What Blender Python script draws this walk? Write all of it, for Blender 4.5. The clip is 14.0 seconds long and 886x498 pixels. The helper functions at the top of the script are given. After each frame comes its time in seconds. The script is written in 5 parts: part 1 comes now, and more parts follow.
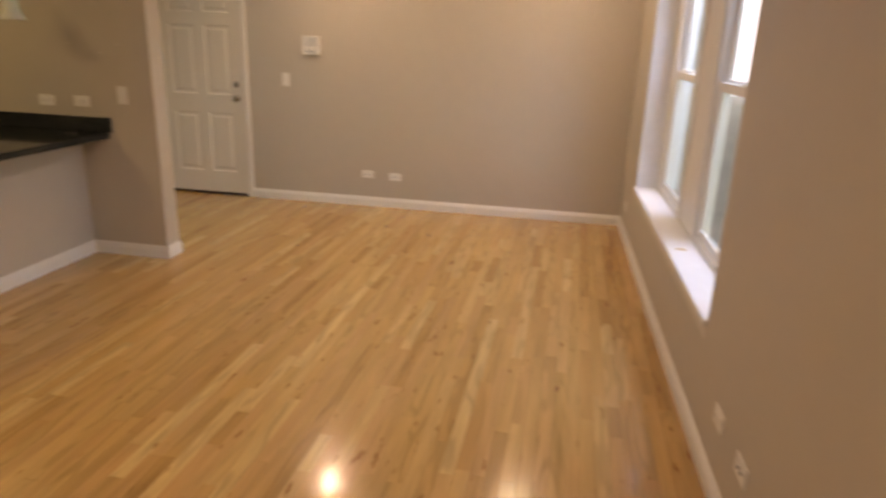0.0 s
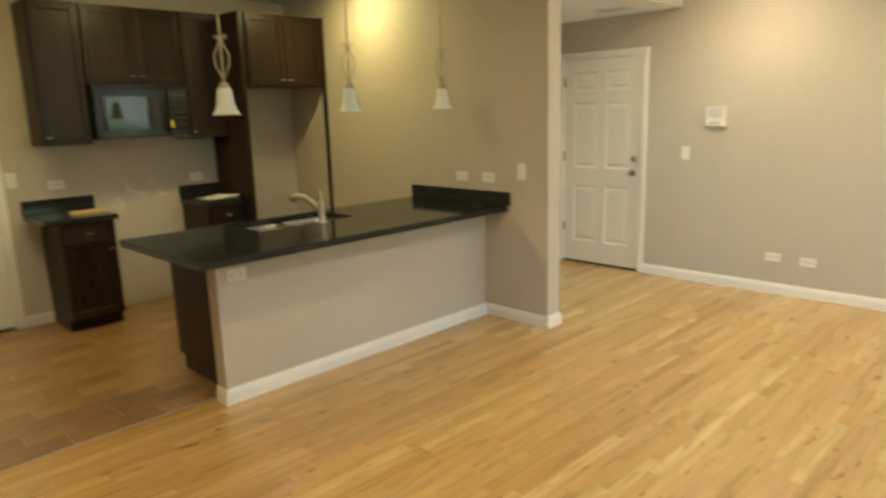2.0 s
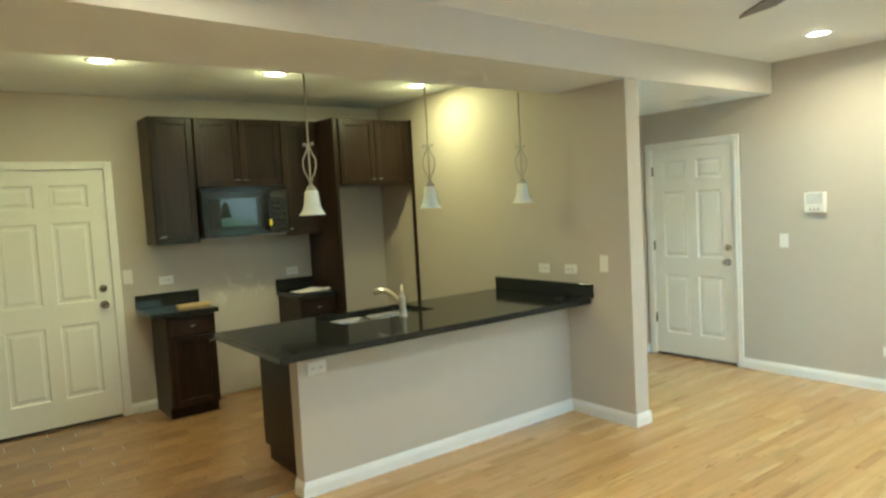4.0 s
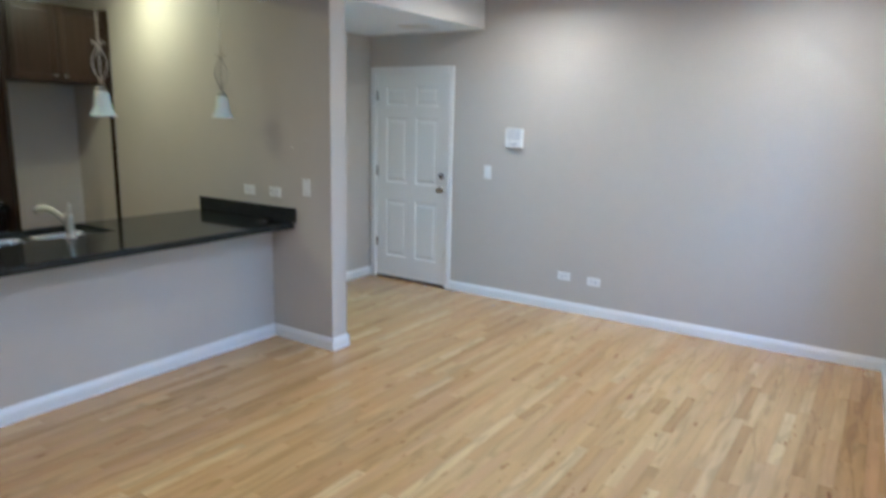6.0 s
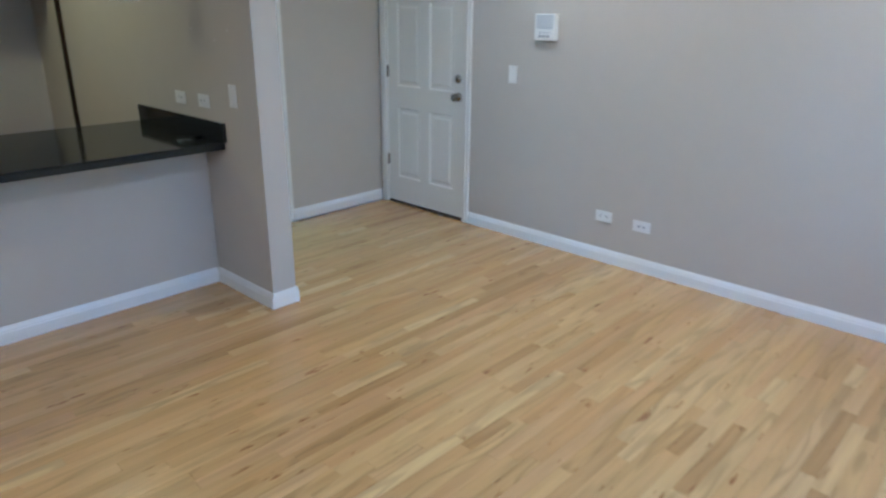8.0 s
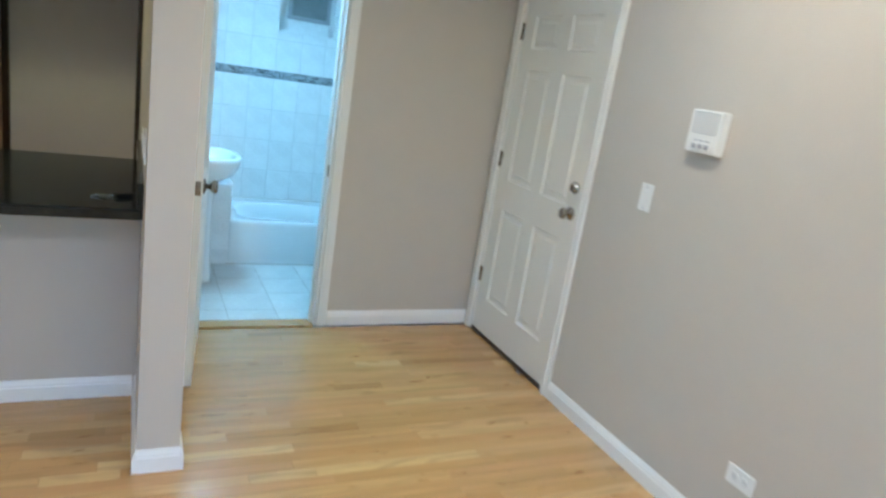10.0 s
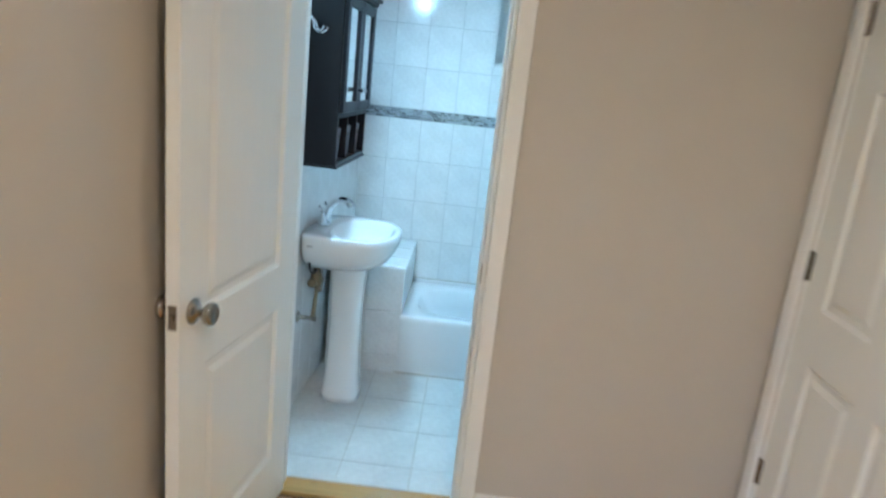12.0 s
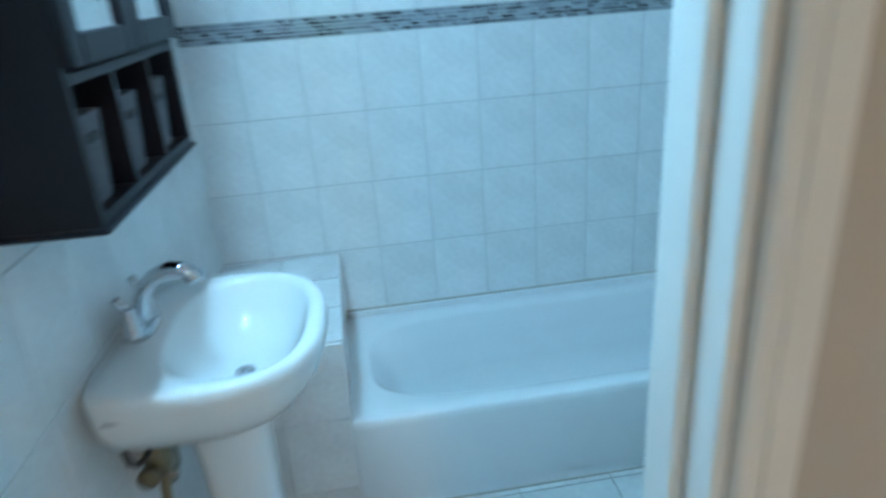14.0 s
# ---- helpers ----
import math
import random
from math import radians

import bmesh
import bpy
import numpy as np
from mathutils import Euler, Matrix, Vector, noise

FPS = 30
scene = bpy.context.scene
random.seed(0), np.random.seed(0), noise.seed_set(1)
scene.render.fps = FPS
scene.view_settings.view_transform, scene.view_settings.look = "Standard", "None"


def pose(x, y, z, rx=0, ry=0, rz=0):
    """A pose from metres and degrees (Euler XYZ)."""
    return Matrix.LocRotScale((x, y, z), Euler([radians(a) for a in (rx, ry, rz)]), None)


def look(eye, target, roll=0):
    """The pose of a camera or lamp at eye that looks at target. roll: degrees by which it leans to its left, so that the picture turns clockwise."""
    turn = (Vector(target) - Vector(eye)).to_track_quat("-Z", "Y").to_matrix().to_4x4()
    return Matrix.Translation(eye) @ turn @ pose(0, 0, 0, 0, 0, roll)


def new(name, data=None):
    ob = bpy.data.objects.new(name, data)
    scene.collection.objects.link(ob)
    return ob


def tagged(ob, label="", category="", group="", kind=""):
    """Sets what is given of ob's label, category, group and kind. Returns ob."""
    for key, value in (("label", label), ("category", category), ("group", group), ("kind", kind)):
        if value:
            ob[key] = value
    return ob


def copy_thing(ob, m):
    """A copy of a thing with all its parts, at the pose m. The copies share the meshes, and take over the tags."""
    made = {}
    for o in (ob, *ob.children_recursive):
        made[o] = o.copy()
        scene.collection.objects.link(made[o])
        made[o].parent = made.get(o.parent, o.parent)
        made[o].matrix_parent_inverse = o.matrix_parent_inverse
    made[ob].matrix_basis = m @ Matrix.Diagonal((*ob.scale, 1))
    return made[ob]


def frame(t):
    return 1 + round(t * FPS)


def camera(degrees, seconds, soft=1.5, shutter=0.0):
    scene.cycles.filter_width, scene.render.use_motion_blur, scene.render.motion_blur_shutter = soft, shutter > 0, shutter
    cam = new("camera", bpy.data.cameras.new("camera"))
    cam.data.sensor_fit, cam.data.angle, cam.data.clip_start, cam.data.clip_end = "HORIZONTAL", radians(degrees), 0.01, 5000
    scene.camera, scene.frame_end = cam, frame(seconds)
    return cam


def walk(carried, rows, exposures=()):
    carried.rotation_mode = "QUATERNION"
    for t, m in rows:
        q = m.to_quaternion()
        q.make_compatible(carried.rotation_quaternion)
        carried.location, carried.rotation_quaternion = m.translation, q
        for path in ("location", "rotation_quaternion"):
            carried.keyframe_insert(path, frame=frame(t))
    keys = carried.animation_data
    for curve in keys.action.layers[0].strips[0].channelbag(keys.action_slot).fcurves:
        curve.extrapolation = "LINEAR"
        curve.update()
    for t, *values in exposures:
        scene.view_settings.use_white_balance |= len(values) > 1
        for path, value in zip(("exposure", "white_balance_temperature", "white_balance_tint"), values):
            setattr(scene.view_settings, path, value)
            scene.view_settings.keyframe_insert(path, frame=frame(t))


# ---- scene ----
cam = camera(67.1, 14.0, soft=2.4, shutter=0.6)
PATH = [
    (0, (4.043, -6.036, 1.568), (3.695, -4.161, 0.965), 1.9),
    (0.5, (4.05, -5.936, 1.572), (3.366, -4.145, 1.002), 0.6),
    (1, (4.043, -5.885, 1.58), (3.074, -4.216, 1.053), -0.5),
    (1.5, (4.015, -5.843, 1.58), (2.824, -4.31, 1.101), -0.7),
    (2, (4.049, -5.771, 1.583), (2.667, -4.384, 1.176), -1.7),
    (2.2, (4.078, -5.747, 1.595), (2.621, -4.428, 1.227), -2.4),
    (4.3, (4.179, -5.661, 1.612), (2.579, -4.463, 1.552), -2.1),
    (4.5, (4.202, -5.647, 1.613), (2.66, -4.373, 1.66), -1.6),
    (5, (4.286, -5.6, 1.642), (2.875, -4.191, 1.791), -0.4),
    (5.5, (4.375, -5.455, 1.632), (3.165, -3.864, 1.546), 0.6),
    (6, (4.401, -5.256, 1.637), (3.316, -3.622, 1.247), 1.3),
    (6.5, (4.395, -4.918, 1.62), (3.48, -3.217, 1.101), -0.1),
    (7, (4.336, -4.576, 1.589), (3.455, -2.887, 0.982), -0.8),
    (7.2, (4.327, -4.423, 1.601), (3.368, -2.787, 0.968), -0.6),
    (9.3, (3.911, -2.547, 1.511), (2.304, -1.523, 0.904), 6.2),
    (9.5, (3.815, -2.359, 1.536), (2.167, -1.385, 0.957), 7.8),
    (10, (3.565, -1.994, 1.534), (1.829, -1.139, 1.025), 9.0),
    (10.5, (3.308, -1.67, 1.532), (1.449, -1.13, 1.031), 11.2),
    (11, (2.921, -1.398, 1.524), (1.01, -1.089, 1.018), 7.9),
    (11.5, (2.548, -1.199, 1.514), (0.611, -1.07, 1.034), 6.1),
    (12, (2.144, -1.071, 1.53), (0.207, -1.13, 1.038), 6.1),
    (12.5, (1.660, -1.055, 1.506), (-0.269, -1.228, 1.008), 3.1),
    (13, (1.256, -1.083, 1.507), (-0.648, -1.277, 0.926), -0.1),
    (13.5, (0.837, -1.17, 1.487), (-1.043, -1.282, 0.815), -1.6),
    (14, (0.42, -1.274, 1.438), (-1.414, -1.03, 0.677), -4.0),
]
EXPOSURES = [
    (0.0, -1.00, 8385, 44), (0.5, -0.98, 7897, 36), (1.0, -0.90, 8190, 29), (1.5, -0.50, 7702, 20), (2.2, -0.20, 7410, 18), (4.3, 0.05, 5538, 5), (5.0, 0.07, 4821, 18), (5.5, -0.24, 4717, 21),
    (6.0, -0.43, 4735, 25), (6.5, -0.40, 4661, 25), (6.8, -0.54, 4665, 24), (7.0, -0.77, 4670, 25), (7.2, -0.87, 4672, 26), (9.3, -0.35, 4942, 21), (10.0, -0.33, 5220, 23), (10.5, -0.34, 5423, 29), (11.0, -0.27, 5376, 26), (11.5, -0.35, 5786, 30), (12.0, -0.35, 5940, 33), (12.5, -0.39, 5835, 34), (13.4, -0.65, 5626, 32), (14.0, -0.80, 5591, 27),
]
walk(cam, [(t, look(eye, target, roll)) for t, eye, target, roll in PATH], EXPOSURES)

# ---- daylight and lamps ----
world = bpy.data.worlds.new("sky")
scene.world = world
world.use_nodes = True
wn = world.node_tree.nodes
sky = wn.new("ShaderNodeTexSky")
sky.sky_type = 'NISHITA'
sky.sun_disc = False
sky.sun_elevation = radians(42)
sky.sun_rotation = radians(250)
wn["Background"].inputs["Strength"].default_value = 0.15
world.node_tree.links.new(sky.outputs["Color"], wn["Background"].inputs["Color"])

sun = new("sun", bpy.data.lights.new("sun", 'SUN'))
sun.data.energy, sun.data.angle, sun.data.color = 1.0, radians(12), (1.0, 0.96, 0.9)
sun.matrix_basis = look((-8, 10, 9), (0, 0, 0))


def lamp(name, eye, target, watts, size, colour, spread=180, size_y=None):
    data = bpy.data.lights.new(name, 'AREA')
    data.shape = 'RECTANGLE' if size_y else 'DISK'
    data.size, data.energy, data.color, data.spread = size, watts, colour, radians(spread)
    if size_y:
        data.size_y = size_y
    ob = new(name, data)
    ob.matrix_basis = look(eye, target)
    return ob


def ceiling_fill(name, place, watts, colour, radius=0.04):
    """An added point lamp hung under a lit lens, to brighten ceiling and upper walls."""
    ob = new(name, bpy.data.lights.new(name, 'POINT'))
    ob.data.energy, ob.data.color, ob.data.shadow_soft_size = watts, colour, radius
    ob.location = place
    return ob


WARM, COOL, BATHC, DAY = (1.0, 0.92, 0.60), (0.80, 0.92, 1.0), (0.40, 0.88, 0.97), (0.42, 0.69, 1.0)
KWARM = (1.0, 0.93, 0.40)
CEIL, KCEIL, LOW = 2.645, 2.64, 2.388
MAIN_LIGHTS = [(2.01, -0.76, 24), (3.81, -0.82, 23), (2.06, -4.97, 17), (3.75, -6.2, 26)]
KITCHEN_LIGHTS = [(-0.57, -2.325), (-0.54, -3.62), (-0.54, -4.78)]
for x, y, watts in MAIN_LIGHTS:
    lamp("downlight_lamp", (x, y, CEIL - 0.012), (x, y, 0), watts, 0.13, WARM, 166)
    ceiling_fill("downlight_fill", (x, y, CEIL - 0.06), 0.6, WARM)
for x, y in KITCHEN_LIGHTS:
    lamp("downlight_lamp", (x, y, KCEIL - 0.012), (x, y, 0), 12, 0.13, KWARM, 180)
    ceiling_fill("downlight_fill", (x, y, KCEIL - 0.16), 2.4, KWARM)
FAN = (3.077, -3.056)
lamp("fan_lamp", (*FAN, 2.288), (*FAN, 0), 12, 0.24, COOL)
# Extra point below the real lens, lifts the ceiling round the fan.
ceiling_fill("fan_fill", (*FAN, 2.175), 11, COOL, 0.1)
for x in (-0.78, -0.54):
    lamp("vanity_lamp", (x, -1.54, 2.02), (x + 0.1, -0.7, 0.4), 16, 0.09, BATHC, 180)
lamp("window_lamp", (5.35, -2.1, 2.65), (3.2, -2.1, 0.4), 165, 2.4, DAY, 180, 1.3)

# ---- materials ----
def mat(name, colour, rough=0.5, metal=0.0, vary=0.0, scale=3.0, bump=0.0, bump_scale=60.0, coat=0.0, spec=0.5, island=0.0, rand=0.0, speck=None, stretch=(1, 1, 1), rough_vary=0.0):
    m = bpy.data.materials.new(name)
    m.use_nodes = True
    n, l = m.node_tree.nodes, m.node_tree.links
    b = n["Principled BSDF"]
    b.inputs["Roughness"].default_value, b.inputs["Metallic"].default_value = rough, metal
    b.inputs["Coat Weight"].default_value, b.inputs["Coat Roughness"].default_value = coat, 0.12
    b.inputs["Specular IOR Level"].default_value = spec
    tc, mp = n.new("ShaderNodeTexCoord"), n.new("ShaderNodeMapping")
    mp.inputs["Scale"].default_value = stretch
    l.new(tc.outputs["Object"], mp.inputs["Vector"])
    value = None

    def add(sock):
        nonlocal value
        if value is None:
            value = sock
        else:
            a = n.new("ShaderNodeMath")
            a.operation = 'ADD'
            l.new(value, a.inputs[0])
            l.new(sock, a.inputs[1])
            value = a.outputs[0]

    def spread_of(sock, amount):
        r = n.new("ShaderNodeMapRange")
        r.inputs["To Min"].default_value, r.inputs["To Max"].default_value = -amount, amount
        l.new(sock, r.inputs["Value"])
        add(r.outputs["Result"])
    if vary:
        for s, k in ((scale, 0.7), (scale * 9, 0.5)):
            t = n.new("ShaderNodeTexNoise")
            t.inputs["Scale"].default_value, t.inputs["Detail"].default_value = s, 5
            l.new(mp.outputs["Vector"], t.inputs["Vector"])
            spread_of(t.outputs["Fac"], vary * k * 2)
            if rough_vary and k == 0.7:
                r = n.new("ShaderNodeMapRange")
                r.inputs["To Min"].default_value, r.inputs["To Max"].default_value = max(0.02, rough - rough_vary), rough + rough_vary
                l.new(t.outputs["Fac"], r.inputs["Value"])
                l.new(r.outputs["Result"], b.inputs["Roughness"])
    if rand:
        o = n.new("ShaderNodeObjectInfo")
        spread_of(o.outputs["Random"], rand)
    if island:
        g = n.new("ShaderNodeNewGeometry")
        spread_of(g.outputs["Random Per Island"], island)
    if value is not None:
        one = n.new("ShaderNodeMath")
        one.operation = 'ADD'
        one.inputs[1].default_value = 1.0
        l.new(value, one.inputs[0])
        v = n.new("ShaderNodeVectorMath")
        v.operation = 'SCALE'
        v.inputs[0].default_value = colour
        l.new(one.outputs[0], v.inputs["Scale"])
        col = v.outputs["Vector"]
        if speck:
            t = n.new("ShaderNodeTexNoise")
            t.inputs["Scale"].default_value, t.inputs["Detail"].default_value = 260, 2
            l.new(tc.outputs["Object"], t.inputs["Vector"])
            r = n.new("ShaderNodeMapRange")
            r.inputs["From Min"].default_value, r.inputs["From Max"].default_value = 0.6, 0.7
            l.new(t.outputs["Fac"], r.inputs["Value"])
            x = n.new("ShaderNodeMix")
            x.data_type = 'RGBA'
            l.new(r.outputs["Result"], x.inputs["Factor"])
            l.new(col, x.inputs["A"])
            x.inputs["B"].default_value = (*speck, 1)
            col = x.outputs["Result"]
        l.new(col, b.inputs["Base Color"])
    else:
        b.inputs["Base Color"].default_value = (*colour, 1)
    if bump:
        t = n.new("ShaderNodeTexNoise")
        t.inputs["Scale"].default_value, t.inputs["Detail"].default_value = bump_scale, 4
        l.new(mp.outputs["Vector"], t.inputs["Vector"])
        u = n.new("ShaderNodeBump")
        u.inputs["Strength"].default_value, u.inputs["Distance"].default_value = bump, 0.002
        l.new(t.outputs["Fac"], u.inputs["Height"])
        l.new(u.outputs["Normal"], b.inputs["Normal"])
    return m


def wood_mat(name, stops, rough, coat, rand_shift=True, grain=(34, 1.6, 34), pores=0.12, bump=0.06, knots=(0.66, 0.55), cathedral=0.0):
    """Long-grained wood; the grain runs along y of the object. stops: colours from dark to light, chosen piece by piece."""
    m = bpy.data.materials.new(name)
    m.use_nodes = True
    n, l = m.node_tree.nodes, m.node_tree.links
    b = n["Principled BSDF"]
    b.inputs["Coat Weight"].default_value, b.inputs["Coat Roughness"].default_value = coat, 0.1
    tc, ob, geo = n.new("ShaderNodeTexCoord"), n.new("ShaderNodeObjectInfo"), n.new("ShaderNodeNewGeometry")
    seed = n.new("ShaderNodeMath")
    seed.operation = 'ADD'
    l.new(ob.outputs["Random"], seed.inputs[0])
    l.new(geo.outputs["Random Per Island"], seed.inputs[1])
    fract = n.new("ShaderNodeMath")
    fract.operation = 'FRACT'
    l.new(seed.outputs[0], fract.inputs[0])
    off = n.new("ShaderNodeVectorMath")
    off.operation = 'MULTIPLY_ADD'
    big = n.new("ShaderNodeCombineXYZ")
    for i in range(3):
        l.new(fract.outputs[0], big.inputs[i])
    off.inputs[1].default_value = (13.0, 29.0, 7.0)
    l.new(big.outputs[0], off.inputs[0])
    l.new(tc.outputs["Object"], off.inputs[2])
    mp = n.new("ShaderNodeMapping")
    mp.inputs["Scale"].default_value = grain
    l.new(off.outputs[0], mp.inputs["Vector"])
    t = n.new("ShaderNodeTexNoise")
    t.inputs["Scale"].default_value, t.inputs["Detail"].default_value, t.inputs["Distortion"].default_value = 1.0, 7, 0.6
    l.new(mp.outputs[0], t.inputs["Vector"])
    ramp = n.new("ShaderNodeValToRGB")
    ramp.color_ramp.interpolation = 'LINEAR'
    e = ramp.color_ramp.elements
    e[0].position, e[0].color = 0.0, (*stops[0], 1)
    e[1].position, e[1].color = 1.0, (*stops[-1], 1)
    for i, c in enumerate(stops[1:-1], 1):
        k = e.new(i / (len(stops) - 1))
        k.color = (*c, 1)
    l.new(fract.outputs[0], ramp.inputs["Fac"])
    r = n.new("ShaderNodeMapRange")
    r.inputs["From Min"].default_value, r.inputs["From Max"].default_value = 0.3, 0.7
    r.inputs["To Min"].default_value, r.inputs["To Max"].default_value = 1 - pores * 1.6, 1 + pores
    l.new(t.outputs["Fac"], r.inputs["Value"])
    v = n.new("ShaderNodeVectorMath")
    v.operation = 'SCALE'
    l.new(ramp.outputs["Color"], v.inputs[0])
    l.new(r.outputs["Result"], v.inputs["Scale"])
    # sparse dark knots and mineral streaks
    kn = n.new("ShaderNodeTexNoise")
    kn.inputs["Scale"].default_value, kn.inputs["Detail"].default_value = 1.0, 3
    mk = n.new("ShaderNodeMapping")
    mk.inputs["Scale"].default_value = (22, 6, 22)
    l.new(off.outputs[0], mk.inputs["Vector"])
    l.new(mk.outputs[0], kn.inputs["Vector"])
    kr = n.new("ShaderNodeMapRange")
    kr.inputs["From Min"].default_value, kr.inputs["From Max"].default_value = knots[0], knots[0] + 0.08
    kr.inputs["To Min"].default_value, kr.inputs["To Max"].default_value = 0.0, 1.0 - knots[1]
    l.new(kn.outputs["Fac"], kr.inputs["Value"])
    ruddy = n.new("ShaderNodeVectorMath")
    ruddy.operation = 'MULTIPLY'
    ruddy.inputs[1].default_value = (0.54, 0.40, 0.32)
    l.new(v.outputs[0], ruddy.inputs[0])
    v2 = n.new("ShaderNodeMix")
    v2.data_type = 'RGBA'
    l.new(kr.outputs["Result"], v2.inputs["Factor"])
    l.new(v.outputs[0], v2.inputs["A"])
    l.new(ruddy.outputs[0], v2.inputs["B"])
    tone = v2.outputs["Result"]
    if cathedral:
        # broad arched growth rings, on part of the boards only
        ringmap = n.new("ShaderNodeMapping")
        ringmap.inputs["Scale"].default_value = (11, 1.5, 11)
        l.new(off.outputs[0], ringmap.inputs["Vector"])
        w = n.new("ShaderNodeTexNoise")
        w.inputs["Scale"].default_value, w.inputs["Detail"].default_value = 1.0, 1
        l.new(ringmap.outputs[0], w.inputs["Vector"])
        rings = n.new("ShaderNodeMath")
        rings.operation = 'MULTIPLY'
        rings.inputs[1].default_value = 30.0
        l.new(w.outputs["Fac"], rings.inputs[0])
        wave = n.new("ShaderNodeMath")
        wave.operation = 'SINE'
        l.new(rings.outputs[0], wave.inputs[0])
        wr = n.new("ShaderNodeMapRange")
        wr.inputs["From Min"].default_value, wr.inputs["From Max"].default_value = 0.2, 1.0
        wr.inputs["To Min"].default_value, wr.inputs["To Max"].default_value = 1.0, 1.0 - cathedral
        few = n.new("ShaderNodeMapRange")
        few.inputs["From Min"].default_value, few.inputs["From Max"].default_value = 0.55, 0.75
        l.new(fract.outputs[0], few.inputs["Value"])
        shown = n.new("ShaderNodeMath")
        shown.operation = 'MULTIPLY'
        l.new(wave.outputs[0], shown.inputs[0])
        l.new(few.outputs["Result"], shown.inputs[1])
        l.new(shown.outputs[0], wr.inputs["Value"])
        v3 = n.new("ShaderNodeVectorMath")
        v3.operation = 'SCALE'
        l.new(tone, v3.inputs[0])
        l.new(wr.outputs["Result"], v3.inputs["Scale"])
        tone = v3.outputs[0]
    l.new(tone, b.inputs["Base Color"])
    rr = n.new("ShaderNodeMapRange")
    rr.inputs["To Min"].default_value, rr.inputs["To Max"].default_value = rough - 0.06, rough + 0.08
    l.new(t.outputs["Fac"], rr.inputs["Value"])
    l.new(rr.outputs["Result"], b.inputs["Roughness"])
    u = n.new("ShaderNodeBump")
    u.inputs["Strength"].default_value, u.inputs["Distance"].default_value = bump, 0.001
    l.new(t.outputs["Fac"], u.inputs["Height"])
    l.new(u.outputs["Normal"], b.inputs["Normal"])
    return m


def glow(name, colour, strength, base=(0.9, 0.9, 0.9)):
    m = mat(name, base, 0.4)
    b = m.node_tree.nodes["Principled BSDF"]
    b.inputs["Emission Color"].default_value, b.inputs["Emission Strength"].default_value = (*colour, 1), strength
    return m


def glass(name, colour=(1, 1, 1), rough=0.0):
    m = mat(name, colour, rough)
    b = m.node_tree.nodes["Principled BSDF"]
    b.inputs["Transmission Weight"].default_value, b.inputs["IOR"].default_value = 1.0, 1.05
    return m


TAUPE = mat("taupe_wall_paint", (0.519, 0.471, 0.409), 0.55, vary=0.03, scale=0.9, bump=0.10, bump_scale=170, rough_vary=0.08)
CEIL_WHITE = mat("ceiling_paint", (0.82, 0.86, 0.89), 0.75, vary=0.02, scale=1.0, bump=0.08, bump_scale=150)
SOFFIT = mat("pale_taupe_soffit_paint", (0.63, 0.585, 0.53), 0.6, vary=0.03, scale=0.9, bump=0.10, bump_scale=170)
TRIM = mat("white_trim_paint", (0.80, 0.79, 0.76), 0.32, vary=0.02, scale=4, bump=0.03, bump_scale=80)
DOORW = mat("white_door_paint", (0.80, 0.80, 0.76), 0.38, vary=0.02, scale=5, bump=0.05, bump_scale=220, stretch=(1, 1, 0.15))
SILLW = mat("white_sill_paint", (0.80, 0.80, 0.80), 0.4, vary=0.05, scale=5, bump=0.05)
PLASTIC = mat("white_plastic", (0.80, 0.79, 0.76), 0.3, vary=0.01)
GREYP = mat("grey_plastic", (0.35, 0.35, 0.37), 0.45, vary=0.03)
DARKSLOT = mat("dark_slot", (0.03, 0.03, 0.03), 0.6)
NICKEL = mat("brushed_nickel", (0.56, 0.54, 0.50), 0.28, 1.0, vary=0.05, scale=30)
CHROME = mat("chrome", (0.62, 0.62, 0.64), 0.06, 1.0, vary=0.02)
STEEL = mat("stainless_steel", (0.62, 0.62, 0.60), 0.26, 1.0, vary=0.06, scale=20, stretch=(1, 12, 1))
PEWTER = mat("brushed_pewter", (0.36, 0.33, 0.29), 0.24, 1.0, vary=0.06, scale=12)
FANMETAL = mat("polished_nickel", (0.50, 0.49, 0.47), 0.22, 1.0, vary=0.04, scale=9)
IRONW = mat("antique_nickel", (0.44, 0.41, 0.35), 0.42, 0.9, vary=0.10, scale=40)
THRESH = mat("dark_threshold", (0.035, 0.025, 0.02), 0.5, vary=0.1)
OAK = wood_mat("oak_boards", [(0.406, 0.220, 0.069), (0.478, 0.272, 0.090), (0.520, 0.300, 0.099), (0.504, 0.280, 0.099), (0.541, 0.318, 0.105), (0.484, 0.262, 0.085), (0.520, 0.292, 0.105), (0.582, 0.355, 0.125), (0.447, 0.240, 0.074), (0.530, 0.308, 0.101), (0.645, 0.420, 0.162), (0.510, 0.284, 0.096)], 0.21, 0.45, grain=(26, 2.0, 26), pores=0.10, knots=(0.652, 0.0), cathedral=0.20)
ESPRESSO = wood_mat("espresso_cabinet_wood", [(0.019, 0.0110, 0.0078), (0.033, 0.0175, 0.0115)], 0.32, 0.0, grain=(20, 20, 1.8), pores=0.30, bump=0.03)
ESPRESSO.node_tree.nodes["Principled BSDF"].inputs["Specular IOR Level"].default_value = 0.22
MAPLE = wood_mat("light_maple_panel", [(0.42, 0.28, 0.15), (0.46, 0.30, 0.16)], 0.4, 0.1, grain=(30, 30, 1.6), pores=0.08)
BLADE = wood_mat("dark_walnut_blade", [(0.050, 0.034, 0.030), (0.058, 0.040, 0.034)], 0.42, 0.05, grain=(3, 46, 40), pores=0.4)
